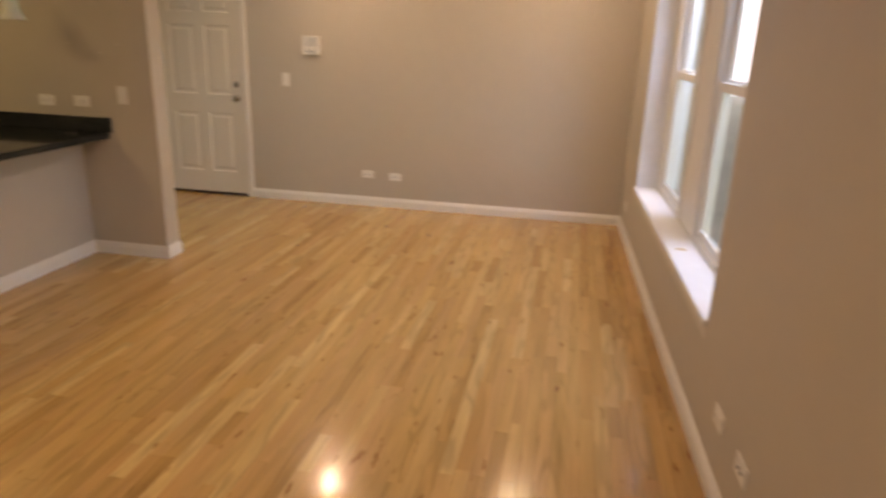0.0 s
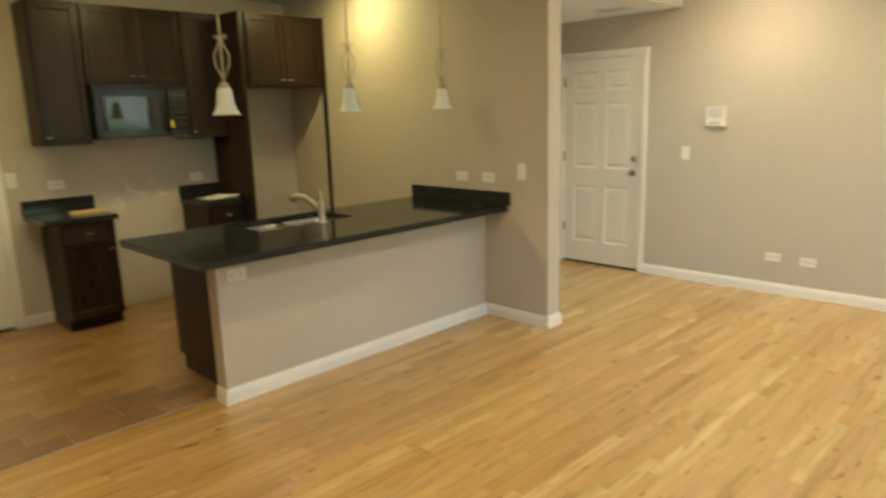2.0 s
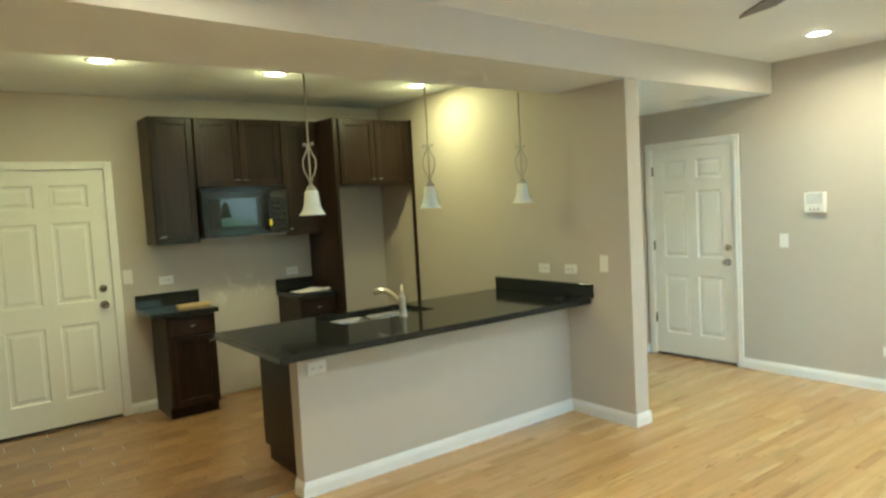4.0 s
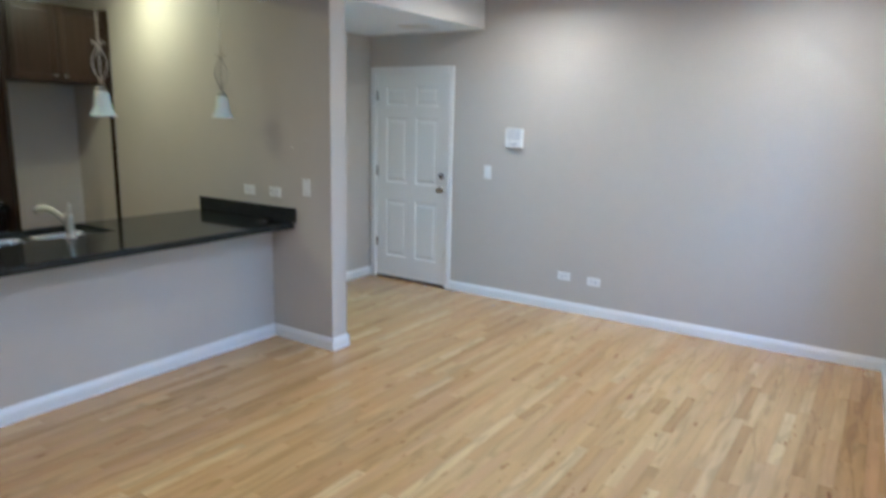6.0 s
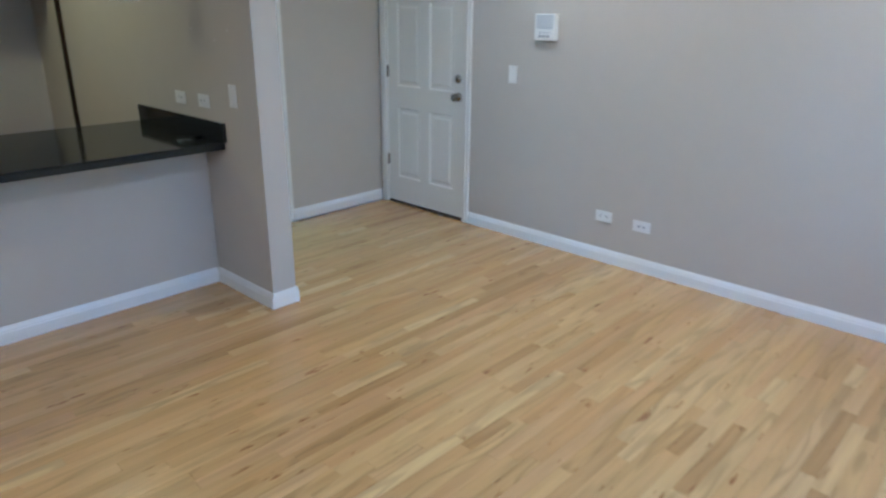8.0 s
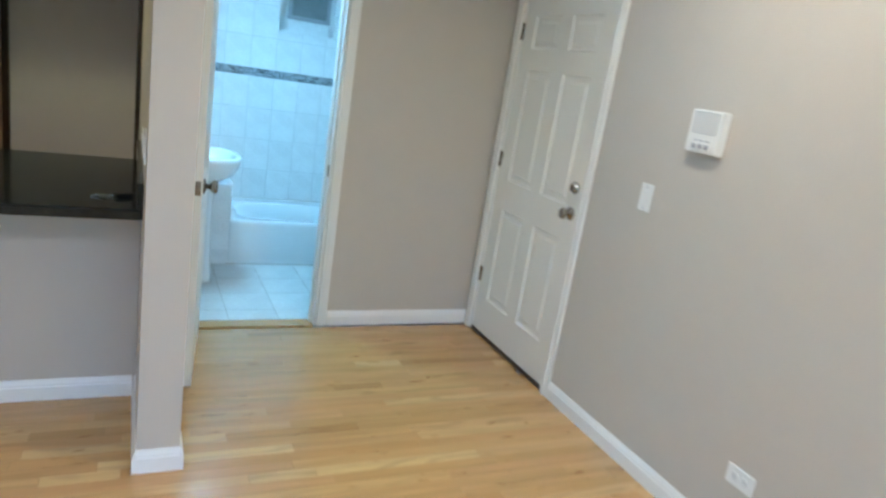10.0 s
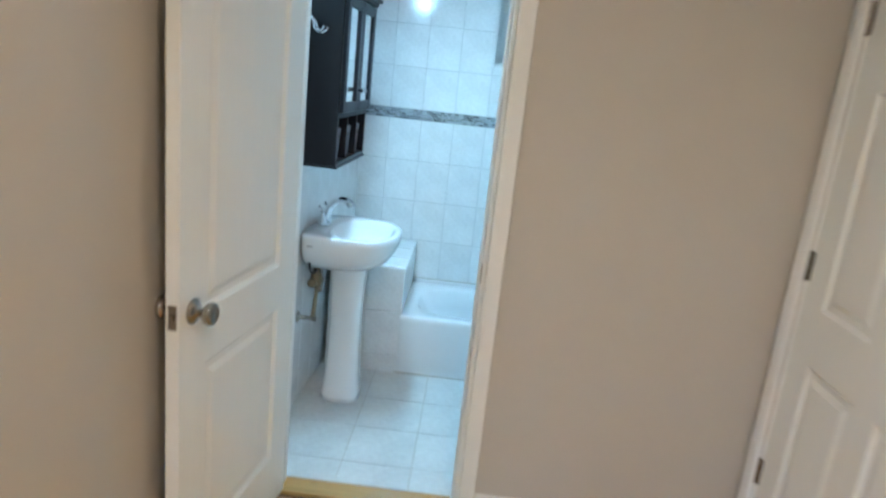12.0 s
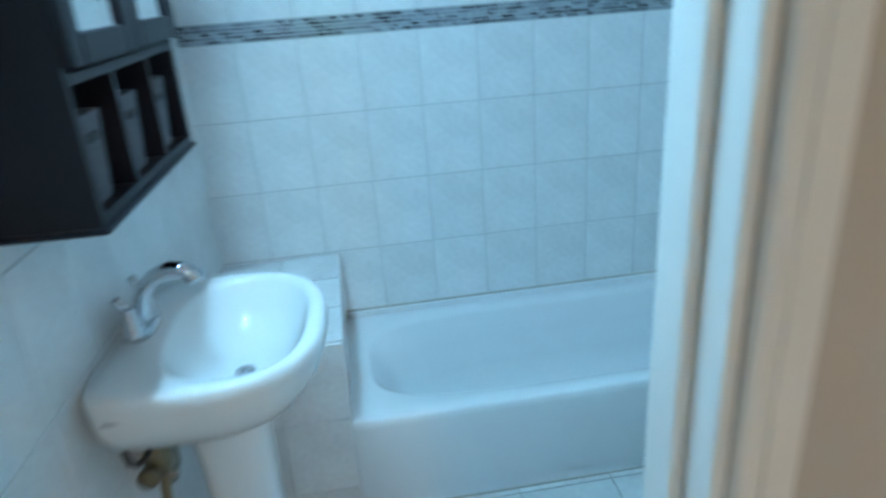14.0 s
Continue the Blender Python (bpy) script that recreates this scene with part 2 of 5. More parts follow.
GRANITE = mat("black_granite", (0.020, 0.021, 0.020), 0.09, vary=0.5, scale=30, spec=0.3, speck=(0.075, 0.08, 0.085))
BLACKGLOSS = mat("black_gloss_plastic", (0.010, 0.010, 0.011), 0.14, vary=0.1, spec=0.3)
BLACKGLASS = mat("black_glass", (0.008, 0.010, 0.010), 0.03, spec=0.45)
PORCELAIN = mat("white_porcelain", (0.82, 0.83, 0.83), 0.09, vary=0.01, coat=0.5)
ENAMEL = mat("white_tub_enamel", (0.80, 0.82, 0.83), 0.14, vary=0.015, coat=0.4)
TILE = mat("white_marbled_wall_tile", (0.76, 0.77, 0.77), 0.16, vary=0.12, scale=6, rand=0.03, bump=0.05, bump_scale=12, coat=0.2)
FTILE = mat("white_marbled_floor_tile", (0.62, 0.63, 0.62), 0.28, vary=0.16, scale=4, rand=0.03, bump=0.04, bump_scale=14)
GROUT = mat("grey_grout", (0.47, 0.45, 0.40), 0.85, vary=0.12, scale=14, bump=0.2)
GROUTL = mat("pale_grout", (0.44, 0.46, 0.46), 0.8, vary=0.08, scale=14, bump=0.2)
MOSAIC = mat("mosaic_glass", (0.21, 0.23, 0.26), 0.12, vary=0.1, scale=40, island=0.75, coat=0.3)
NAVYCAB = mat("dark_bath_cabinet", (0.011, 0.010, 0.015), 0.42, vary=0.12, scale=10, spec=0.3)
MIRROR = mat("mirror_glass", (0.86, 0.88, 0.88), 0.015, 1.0)
BASKET = mat("grey_fabric", (0.13, 0.13, 0.145), 0.9, vary=0.2, scale=60, bump=0.5, bump_scale=300)
HOSE = mat("braided_hose", (0.20, 0.17, 0.13), 0.45, 0.6, vary=0.2, scale=80)
BRASS = mat("tarnished_brass", (0.24, 0.19, 0.12), 0.35, 1.0, vary=0.15, scale=40)
SHADE = mat("frosted_glass_shade", (0.82, 0.80, 0.74), 0.4, vary=0.02)
SHADE.node_tree.nodes["Principled BSDF"].inputs["Subsurface Weight"].default_value = 0.3
PAPER = mat("white_paper", (0.75, 0.72, 0.66), 0.8, vary=0.06, scale=14)
PINE = wood_mat("pale_pine", [(0.58, 0.42, 0.20), (0.62, 0.45, 0.22)], 0.5, 0.0, grain=(30, 2, 30), pores=0.1)
YELLOW = mat("yellow_tag", (0.75, 0.62, 0.03), 0.5)
NAVY = mat("navy_plastic", (0.02, 0.03, 0.08), 0.3)
CONCRETE = mat("concrete", (0.35, 0.34, 0.32), 0.85, vary=0.2, scale=0.6, bump=0.3)
LEAF = mat("distant_foliage", (0.07, 0.12, 0.04), 0.8, vary=0.9, scale=0.8)
KTILE = mat("brown_floor_tile", (0.30, 0.165, 0.075), 0.26, vary=0.22, scale=3, rand=0.14, coat=0.2, bump=0.05)
LIT = glow("lit_downlight_lens", (1.0, 0.93, 0.78), 14)
LITCOOL = glow("lit_fan_lens", (0.86, 0.95, 1.0), 22)
LITBATH = glow("lit_vanity_glass", (0.70, 0.93, 1.0), 9)
# Foliage backdrop: its daylit brightness is put in as emission, mottled by noise.
OUTSIDE = glow("glowing_outside", (0.8, 0.9, 1.0), 1.0, (0.2, 0.3, 0.2))
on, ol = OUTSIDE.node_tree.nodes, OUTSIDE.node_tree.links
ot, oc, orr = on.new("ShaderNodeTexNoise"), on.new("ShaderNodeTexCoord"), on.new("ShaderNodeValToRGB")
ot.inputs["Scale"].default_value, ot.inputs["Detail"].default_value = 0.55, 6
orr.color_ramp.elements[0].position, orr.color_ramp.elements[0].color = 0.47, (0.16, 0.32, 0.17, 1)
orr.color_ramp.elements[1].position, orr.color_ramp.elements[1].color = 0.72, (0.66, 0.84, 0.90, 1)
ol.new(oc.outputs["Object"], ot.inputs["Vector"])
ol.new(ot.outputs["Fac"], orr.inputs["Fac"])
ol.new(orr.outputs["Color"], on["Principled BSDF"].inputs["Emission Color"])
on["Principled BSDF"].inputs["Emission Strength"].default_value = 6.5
# Plain sheet whose emission stands in for overexposed daylight down the street.
GLOWSHEET = glow("glowing_street_sheet", (0.74, 0.90, 1.0), 5.5, (0.3, 0.3, 0.3))
FROST = mat("frosted_grey_glass", (0.20, 0.22, 0.22), 0.3, vary=0.15, scale=8)
# Grey-blue base colour stands in for what the framed mirror reflects.
PALEGLASS = mat("painted_reflection_glass", (0.42, 0.47, 0.50), 0.12, vary=0.08, scale=4)
GLASS = glass("window_glass")


def smeared(name, source, colour, centre, size):
    """A wall paint with pale dried smears round one place."""
    m = source.copy()
    m.name = name
    n, l = m.node_tree.nodes, m.node_tree.links
    b = n["Principled BSDF"]
    tc, mp, no = n.new("ShaderNodeTexCoord"), n.new("ShaderNodeMapping"), n.new("ShaderNodeTexNoise")
    mp.vector_type = 'TEXTURE'
    mp.inputs["Location"].default_value, mp.inputs["Scale"].default_value = centre, size
    near = n.new("ShaderNodeVectorMath")
    near.operation = 'LENGTH'
    l.new(tc.outputs["Object"], mp.inputs["Vector"])
    l.new(mp.outputs["Vector"], near.inputs[0])
    no.inputs["Scale"].default_value, no.inputs["Detail"].default_value, no.inputs["Distortion"].default_value = 7.0, 4, 1.2
    l.new(tc.outputs["Object"], no.inputs["Vector"])
    fade, thick, both, mix = n.new("ShaderNodeMapRange"), n.new("ShaderNodeMapRange"), n.new("ShaderNodeMath"), n.new("ShaderNodeMix")
    fade.inputs["From Min"].default_value, fade.inputs["From Max"].default_value = 1.0, 0.5
    thick.inputs["From Min"].default_value, thick.inputs["From Max"].default_value = 0.52, 0.62
    thick.inputs["To Max"].default_value = 0.5
    l.new(near.outputs["Value"], fade.inputs["Value"])
    l.new(no.outputs["Fac"], thick.inputs["Value"])
    both.operation = 'MULTIPLY'
    l.new(fade.outputs["Result"], both.inputs[0])
    l.new(thick.outputs["Result"], both.inputs[1])
    mix.data_type = 'RGBA'
    l.new(both.outputs[0], mix.inputs["Factor"])
    l.new(b.inputs["Base Color"].links[0].from_socket, mix.inputs["A"])
    mix.inputs["B"].default_value = (*colour, 1)
    l.new(mix.outputs["Result"], b.inputs["Base Color"])
    return m


TAUPEK = smeared("taupe_kitchen_paint", TAUPE, (0.72, 0.69, 0.62), (-1.86, -3.52, 0.93), (0.3, 0.36, 0.22))


# ---- builders ----
def part(name, bm, material, parent=None, label="", smooth=False):
    me = bpy.data.meshes.new(name)
    bm.to_mesh(me)
    bm.free()
    me.materials.append(material)
    if smooth:
        for p in me.polygons:
            p.use_smooth = True
    ob = new(name, me)
    if parent is not None:
        ob.parent = parent
    if label:
        ob["label"] = label
    return ob


def thing(name, label, category, at=(0, 0, 0), turn=0, group="", kind=""):
    ob = new(name)
    ob.empty_display_size = 0.1
    ob.matrix_basis = pose(*at, 0, 0, turn)
    return tagged(ob, label, category, group, kind)


def boxes(*specs, bevel=0.0, seg=1):
    """One bmesh of boxes (x0, x1, y0, y1, z0, z1)."""
    bm = bmesh.new()
    for x0, x1, y0, y1, z0, z1 in specs:
        v = [bm.verts.new((x, y, z)) for z in (z0, z1) for x, y in ((x0, y0), (x1, y0), (x1, y1), (x0, y1))]
        for f in ((3, 2, 1, 0), (4, 5, 6, 7), (0, 1, 5, 4), (1, 2, 6, 5), (2, 3, 7, 6), (3, 0, 4, 7)):
            bm.faces.new([v[i] for i in f])
    if bevel:
        bmesh.ops.bevel(bm, geom=bm.edges[:], offset=bevel, segments=seg, profile=0.5, affect='EDGES')
    return bm


def lathe(profile, segs=24, axis='Z'):
    """Turned shape from (radius, height) pairs."""
    bm = bmesh.new()
    rings = []
    for r, h in profile:
        rings.append([bm.verts.new((r * math.cos(a), r * math.sin(a), h)) for a in (2 * math.pi * i / segs for i in range(segs))])
    for a, b in zip(rings, rings[1:]):
        for i in range(segs):
            j = (i + 1) % segs
            bm.faces.new((a[i], a[j], b[j], b[i]))
    bm.faces.new(rings[0][::-1])
    bm.faces.new(rings[-1])
    if axis != 'Z':
        turn = {'X': Matrix.Rotation(radians(90), 3, 'Y'), 'Y': Matrix.Rotation(radians(-90), 3, 'X'), '-Y': Matrix.Rotation(radians(90), 3, 'X'), '-X': Matrix.Rotation(radians(-90), 3, 'Y')}[axis]
        bmesh.ops.transform(bm, matrix=turn.to_4x4(), verts=bm.verts)
    return bm


def moved(bm, x=0, y=0, z=0):
    bmesh.ops.translate(bm, vec=(x, y, z), verts=bm.verts)
    return bm


def tube(points, radius, segs=10):
    """A round bar along points; radius may be a list."""
    bm = bmesh.new()
    pts = [Vector(p) for p in points]
    rs = radius if isinstance(radius, (list, tuple)) else [radius] * len(pts)
    rings, up = [], None
    for i, p in enumerate(pts):
        d = (pts[min(i + 1, len(pts) - 1)] - pts[max(i - 1, 0)]).normalized()
        if up is None:
            up = d.orthogonal().normalized()
        up = (up - d * up.dot(d)).normalized()
        side = d.cross(up)
        rings.append([bm.verts.new(p + (up * math.cos(a) + side * math.sin(a)) * rs[i]) for a in (2 * math.pi * k / segs for k in range(segs))])
    for a, b in zip(rings, rings[1:]):
        for i in range(segs):
            j = (i + 1) % segs
            bm.faces.new((a[i], a[j], b[j], b[i]))
    bm.faces.new(rings[0][::-1])
    bm.faces.new(rings[-1])
    return bm


def loft(rings, cap_first=True, cap_last=True):
    bm = bmesh.new()
    vs = [[bm.verts.new(p) for p in r] for r in rings]
    n = len(vs[0])
    for a, b in zip(vs, vs[1:]):
        for i in range(n):
            j = (i + 1) % n
            bm.faces.new((a[i], a[j], b[j], b[i]))
    if cap_first:
        bm.faces.new(vs[0][::-1])
    if cap_last:
        bm.faces.new(vs[-1])
    bmesh.ops.recalc_face_normals(bm, faces=bm.faces)
    return bm


def oval(cx, cy, z, a, b, power, n=48):
    """A ring between an ellipse (power 2) and a rectangle (high power)."""
    out = []
    for i in range(n):
        t = 2 * math.pi * i / n
        c, s = math.cos(t), math.sin(t)
        out.append((cx + a * math.copysign(abs(c) ** (2 / power), c), cy + b * math.copysign(abs(s) ** (2 / power), s), z))
    return out


def run(p0, p1, profile):
    """A moulding from p0 to p1 (x, y); profile of (out, z), out to the left of the way."""
    bm = bmesh.new()
    a, b = Vector((*p0, 0)), Vector((*p1, 0))
    d = (b - a).normalized()
    out = Vector((-d.y, d.x, 0))
    ends = [[bm.verts.new(p + out * o + Vector((0, 0, z))) for o, z in profile] for p in (a, b)]
    n = len(profile)
    for i in range(n):
        j = (i + 1) % n
        bm.faces.new((ends[0][i], ends[0][j], ends[1][j], ends[1][i]))
    bm.faces.new(ends[0][::-1])
    bm.faces.new(ends[1])
    bmesh.ops.recalc_face_normals(bm, faces=bm.faces)
    return bm


def joined(*bms):
    out = bmesh.new()
    for b in bms:
        me = bpy.data.meshes.new("tmp")
        b.to_mesh(me)
        b.free()
        out.from_mesh(me)
        bpy.data.meshes.remove(me)
    return out


# ---- setting ----
def setting(name, bm, material, label, category, smooth=False):
    return tagged(part(name, bm, material, None, "", smooth), label, category, "", "structure")


WX = 4.534          # window wall at the far corner; it runs 1.78 degrees off square
WM = pose(WX, 0, 0, 0, 0, 1.78)
WL = 0.0
KX = -1.86          # kitchen wall
REAR = -7.2
SEAM = 0.545        # oak meets kitchen tile
PF, PB, PE = -1.945, -1.800, 1.290   # partition: kitchen face, foyer face, free end


def skewed(bm):
    """The dropped soffit widens and rises a little towards the rear wall."""
    for v in bm.verts:
        if v.co.y < PB - 0.01 and v.co.x > 1.0:
            v.co.x += 0.031 * (PB - v.co.y)
            if v.co.z < CEIL - 0.1:
                v.co.z += 0.008 * (PB - v.co.y)
    return bm


setting("floor_base", boxes((-2.0, 5.1, REAR - 0.1, 0.3, -0.25, -0.021)), CONCRETE, "grey concrete slab under the floors", "floor")
W0, W1, WS, WT = -3.43, -0.82, 0.53, 2.20    # window opening
setting("wall_back", boxes((-0.12, 0.085, 0, 0.15, 0, 2.9), (0.94, WX + 0.6, 0, 0.15, 0, 2.9), (0.085, 0.94, 0, 0.15, 2.045, 2.9)), TAUPE, "taupe painted wall with the entry door", "wall")
ww = setting("wall_window", boxes((0, 0.3, REAR - 0.2, W0, 0, 2.9), (0, 0.3, W1, -0.0005, 0, 2.9), (0, 0.3, W0, W1, 0, WS - 0.03), (0, 0.3, W0, W1, WT, 2.9)), TAUPE, "taupe painted wall around a deep window", "wall")
ww.matrix_basis = WM
setting("wall_rear", boxes((-2.0, WX + 0.6, REAR - 0.15, REAR, 0, 2.9)), TAUPE, "plain taupe painted wall", "wall")
setting("wall_kitchen", boxes((KX - 0.14, KX, REAR, -5.49, 0, 2.9), (KX - 0.14, KX, -4.585, PB, 0, 2.9), (KX - 0.14, KX, -5.49, -4.585, 2.065, 2.9)), TAUPEK, "taupe painted kitchen wall with scuffs", "wall")
setting("wall_partition", boxes((KX, 0.655, PF, PB, 0, KCEIL), (0.655, PE, PF, PB, 0, LOW)), TAUPE, "taupe painted partition wall with a free end", "wall")
B0, B1 = -1.665, -0.985    # bathroom opening
setting("wall_bath_door", boxes((-0.12, 0, PB, B0, 0, LOW), (-0.12, 0, B1, 0, 0, LOW), (-0.12, 0, B0, B1, 2.05, LOW)), TAUPE, "taupe painted wall around the bathroom door", "wall")
setting("ceiling", boxes((PE + 0.003, WX + 0.3, REAR, 0, CEIL, 2.9)), CEIL_WHITE, "smooth white living room ceiling", "ceiling")
setting("ceiling_kitchen", boxes((KX, 0.655, REAR, PF, KCEIL, 2.9)), CEIL_WHITE, "smooth white kitchen ceiling", "ceiling")
setting("ceiling_beam", skewed(boxes((0.655, PE + 0.003, REAR, PB, LOW, 2.9), (-0.12, PE + 0.003, PB, 0, LOW, 2.9))), CEIL_WHITE, "white dropped soffit over counter and foyer", "ceiling")
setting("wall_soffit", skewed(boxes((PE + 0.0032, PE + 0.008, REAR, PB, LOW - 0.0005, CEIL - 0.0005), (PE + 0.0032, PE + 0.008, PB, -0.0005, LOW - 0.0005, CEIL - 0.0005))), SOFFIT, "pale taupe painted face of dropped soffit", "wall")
TX, TY, TR = -1.75, -1.745, 0.17    # bathroom: far wall, basin wall, end wall (backing faces)
NY0, NY1, NZ0, NZ1 = -1.02, -0.60, 1.640, 2.25
setting("wall_bath_far", boxes((TX - 0.2, TX + 0.0085, TY, NY0, 0, 2.45), (TX - 0.2, TX + 0.0085, NY1, TR, 0, 2.45), (TX - 0.2, TX + 0.0085, NY0, NY1, 0, NZ0), (TX - 0.2, TX + 0.0085, NY0, NY1, NZ1, 2.45)), GROUTL, "bathroom wall with pale grout behind tiles", "wall")
setting("wall_bath_basin", boxes((TX - 0.1, -0.12, PB, TY + 0.0085, 0, 2.45)), GROUTL, "bathroom wall behind the basin", "wall")
setting("wall_bath_end", boxes((TX - 0.1, -0.12, TR, TR + 0.1, 0, 2.45)), TILE, "plain white bathroom end wall", "wall")
setting("wall_bath_inner", boxes((-0.124, -0.12, B1 + 0.06, TR, 0, 2.4), (-0.124, -0.12, B0, B1 + 0.06, 2.12, 2.4)), TILE, "white inner bathroom wall", "wall")
setting("ceiling_bath", boxes((TX - 0.1, -0.12, TY - 0.10, TR + 0.1, 2.4, 2.45)), CEIL_WHITE, "white bathroom ceiling", "ceiling")

# mouldings
PW, PY = 0.708, -4.160     # half wall: front face and free end
BASE = [(0, 0), (0.014, 0), (0.014, 0.058), (0.011, 0.064), (0.011, 0.070), (0.006, 0.082), (0.004, 0.090), (0, 0.090)]


def baseboard(*runs):
    setting("baseboard", joined(*[run(a, b, BASE) for a, b in runs]), TRIM, "white stepped wooden baseboard", "baseboard")


baseboard(((WX, 0), (1.0, 0)))
wb = setting("baseboard", run((0, REAR), (0, -0.014), BASE), TRIM, "white stepped wooden baseboard", "baseboard")
wb.matrix_basis = WM
baseboard(((0, 0), (0, -0.925)))
baseboard(((0.0, PB), (PE + 0.0135, PB)), ((PE, PB), (PE, PF)), ((PE + 0.0135, PF), (PW, PF)))
baseboard(((PW, PF - 0.014), (PW, PY)), ((PW + 0.0135, PY), (PW - 0.105, PY)))
baseboard(((KX, -4.32), (KX, -4.53)), ((KX, -5.55), (KX, REAR)))


def casing(name, x0, x1, top, wide=0.062, thick=0.018):
    """Door casing in the plane y = 0, facing -y, round an opening from x0 to x1."""
    prof = lambda a, b, c, d: (a, b, -thick, 0, c, d)
    inner = 0.022
    bm = boxes(prof(x0 - wide, x0, 0, top + wide), prof(x1, x1 + wide, 0, top + wide), prof(x0, x1, top, top + wide), bevel=0.004)
    b2 = boxes((x0 - wide * 0.55, x0 - wide * 0.35, -thick - 0.004, -thick + 0.001, 0, top + wide * 0.45), (x1 + wide * 0.35, x1 + wide * 0.55, -thick - 0.004, -thick + 0.001, 0, top + wide * 0.45), (x0 - wide * 0.35, x1 + wide * 0.35, -thick - 0.004, -thick + 0.001, top + wide * 0.35, top + wide * 0.5))
    return joined(bm, b2)


def leaf_mesh(w, h, t, cells, rail_mat, parent):
    """Moulded door leaf: stiles and rails with sunk, raised panels on both faces. cells: (x0, x1, z0, z1)."""
    xs = sorted({0, w, *[c[0] for c in cells], *[c[1] for c in cells]})
    zs = sorted({0, h, *[c[2] for c in cells], *[c[3] for c in cells]})
    bm = bmesh.new()
    d = 0.010
    inside = lambda x, z: next((c for c in cells if c[0] < x < c[1] and c[2] < z < c[3]), None)
    for y, flip in ((0, 1), (t, -1)):
        def quad(pts):
            vs = [bm.verts.new(p) for p in pts]
            bm.faces.new(vs if flip > 0 else vs[::-1])
        for x0, x1 in zip(xs, xs[1:]):
            for z0, z1 in zip(zs, zs[1:]):
                if not inside((x0 + x1) / 2, (z0 + z1) / 2):
                    quad([(x0, y, z0), (x1, y, z0), (x1, y, z1), (x0, y, z1)])
        for c in cells:
            steps = [(0, 0), (0.012, d), (0.030, d), (0.048, d * 0.25)]
            for (i0, e0), (i1, e1) in zip(steps, steps[1:]):
                o = [(c[0] + i0, c[2] + i0), (c[1] - i0, c[2] + i0), (c[1] - i0, c[3] - i0), (c[0] + i0, c[3] - i0)]
                n = [(c[0] + i1, c[2] + i1), (c[1] - i1, c[2] + i1), (c[1] - i1, c[3] - i1), (c[0] + i1, c[3] - i1)]
                for k in range(4):
                    m = (k + 1) % 4
                    quad([(o[k][0], y + flip * e0, o[k][1]), (o[m][0], y + flip * e0, o[m][1]), (n[m][0], y + flip * e1, n[m][1]), (n[k][0], y + flip * e1, n[k][1])])
            i, e = steps[-1]
            quad([(c[0] + i, y + flip * e, c[2] + i), (c[1] - i, y + flip * e, c[2] + i), (c[1] - i, y + flip * e, c[3] - i), (c[0] + i, y + flip * e, c[3] - i)])
    for p in ([(0, 0, 0), (0, 0, h), (0, t, h), (0, t, 0)], [(w, 0, 0), (w, t, 0), (w, t, h), (w, 0, h)], [(0, 0, h), (w, 0, h), (w, t, h), (0, t, h)], [(0, 0, 0), (0, t, 0), (w, t, 0), (w, 0, 0)]):
        bm.faces.new([bm.verts.new(q) for q in p])
    bmesh.ops.remove_doubles(bm, verts=bm.verts, dist=0.0002)
    return part("leaf", bm, rail_mat, parent)


def knob(parent, x, y, z, side=-1):
    """Round door knob on its rose, out along side * y."""
    ax = '-Y' if side < 0 else 'Y'
    rose = part("rose", moved(lathe([(0.033, 0), (0.033, 0.004), (0.026, 0.010), (0.012, 0.013), (0.011, 0.030)], 24, ax), x, y, z), PEWTER, parent, "", True)
    part("knob", moved(lathe([(0.011, 0.026), (0.018, 0.030), (0.027, 0.038), (0.029, 0.047), (0.027, 0.055), (0.018, 0.060), (0.016, 0.058), (0.001, 0.058)], 24, ax), x, y, z), PEWTER, parent, "round satin nickel knob", True)
    return rose


def hinge(parent, x, y, z, mount=-1):
    part("hinge", joined(boxes((x - 0.016, x + 0.016, y - 0.003, y + 0.001, z - 0.045, z + 0.045)), moved(lathe([(0.006, -0.048), (0.007, -0.046), (0.007, 0.046), (0.006, 0.048)], 10), x, y - 0.006, z)), PEWTER, parent, "steel butt hinge")


SIX = lambda w, h: [(a, b, c * h, d * h) for a, b in ((0.115 * w / 0.85, w * 0.5 - 0.05), (w * 0.5 + 0.05, w - 0.115 * w / 0.85)) for c, d in ((0.105, 0.39), (0.475, 0.79), (0.845, 0.935))]


def exterior_door(name, w, h, label):
    """White six-panel door with knob, deadbolt, hinges and dark sweep; hinge side at x = 0."""
    d = thing(name, label, "door", kind="structure")
    leaf = leaf_mesh(w, h, 0.044, SIX(w, h), DOORW, d)
    knob(d, w - 0.068, 0, 0.93)
    part("deadbolt", moved(lathe([(0.031, 0), (0.031, 0.006), (0.024, 0.012), (0.022, 0.018), (0.010, 0.020), (0.001, 0.020)], 22, '-Y'), w - 0.068, 0, 1.062), PEWTER, d, "round satin nickel deadbolt", True)
    part("thumb_turn", moved(boxes((-0.004, 0.004, -0.034, -0.018, -0.016, 0.016), bevel=0.002), w - 0.068, 0, 1.062), PEWTER, d)
    for z in (0.35, 1.07, 1.80):
        hinge(d, -0.004, 0.0, z)
    part("door_sweep", boxes((0.004, w - 0.004, -0.008, 0.046, -0.016, 0.004), bevel=0.002), THRESH, d, "dark rubber sweep")
    return d


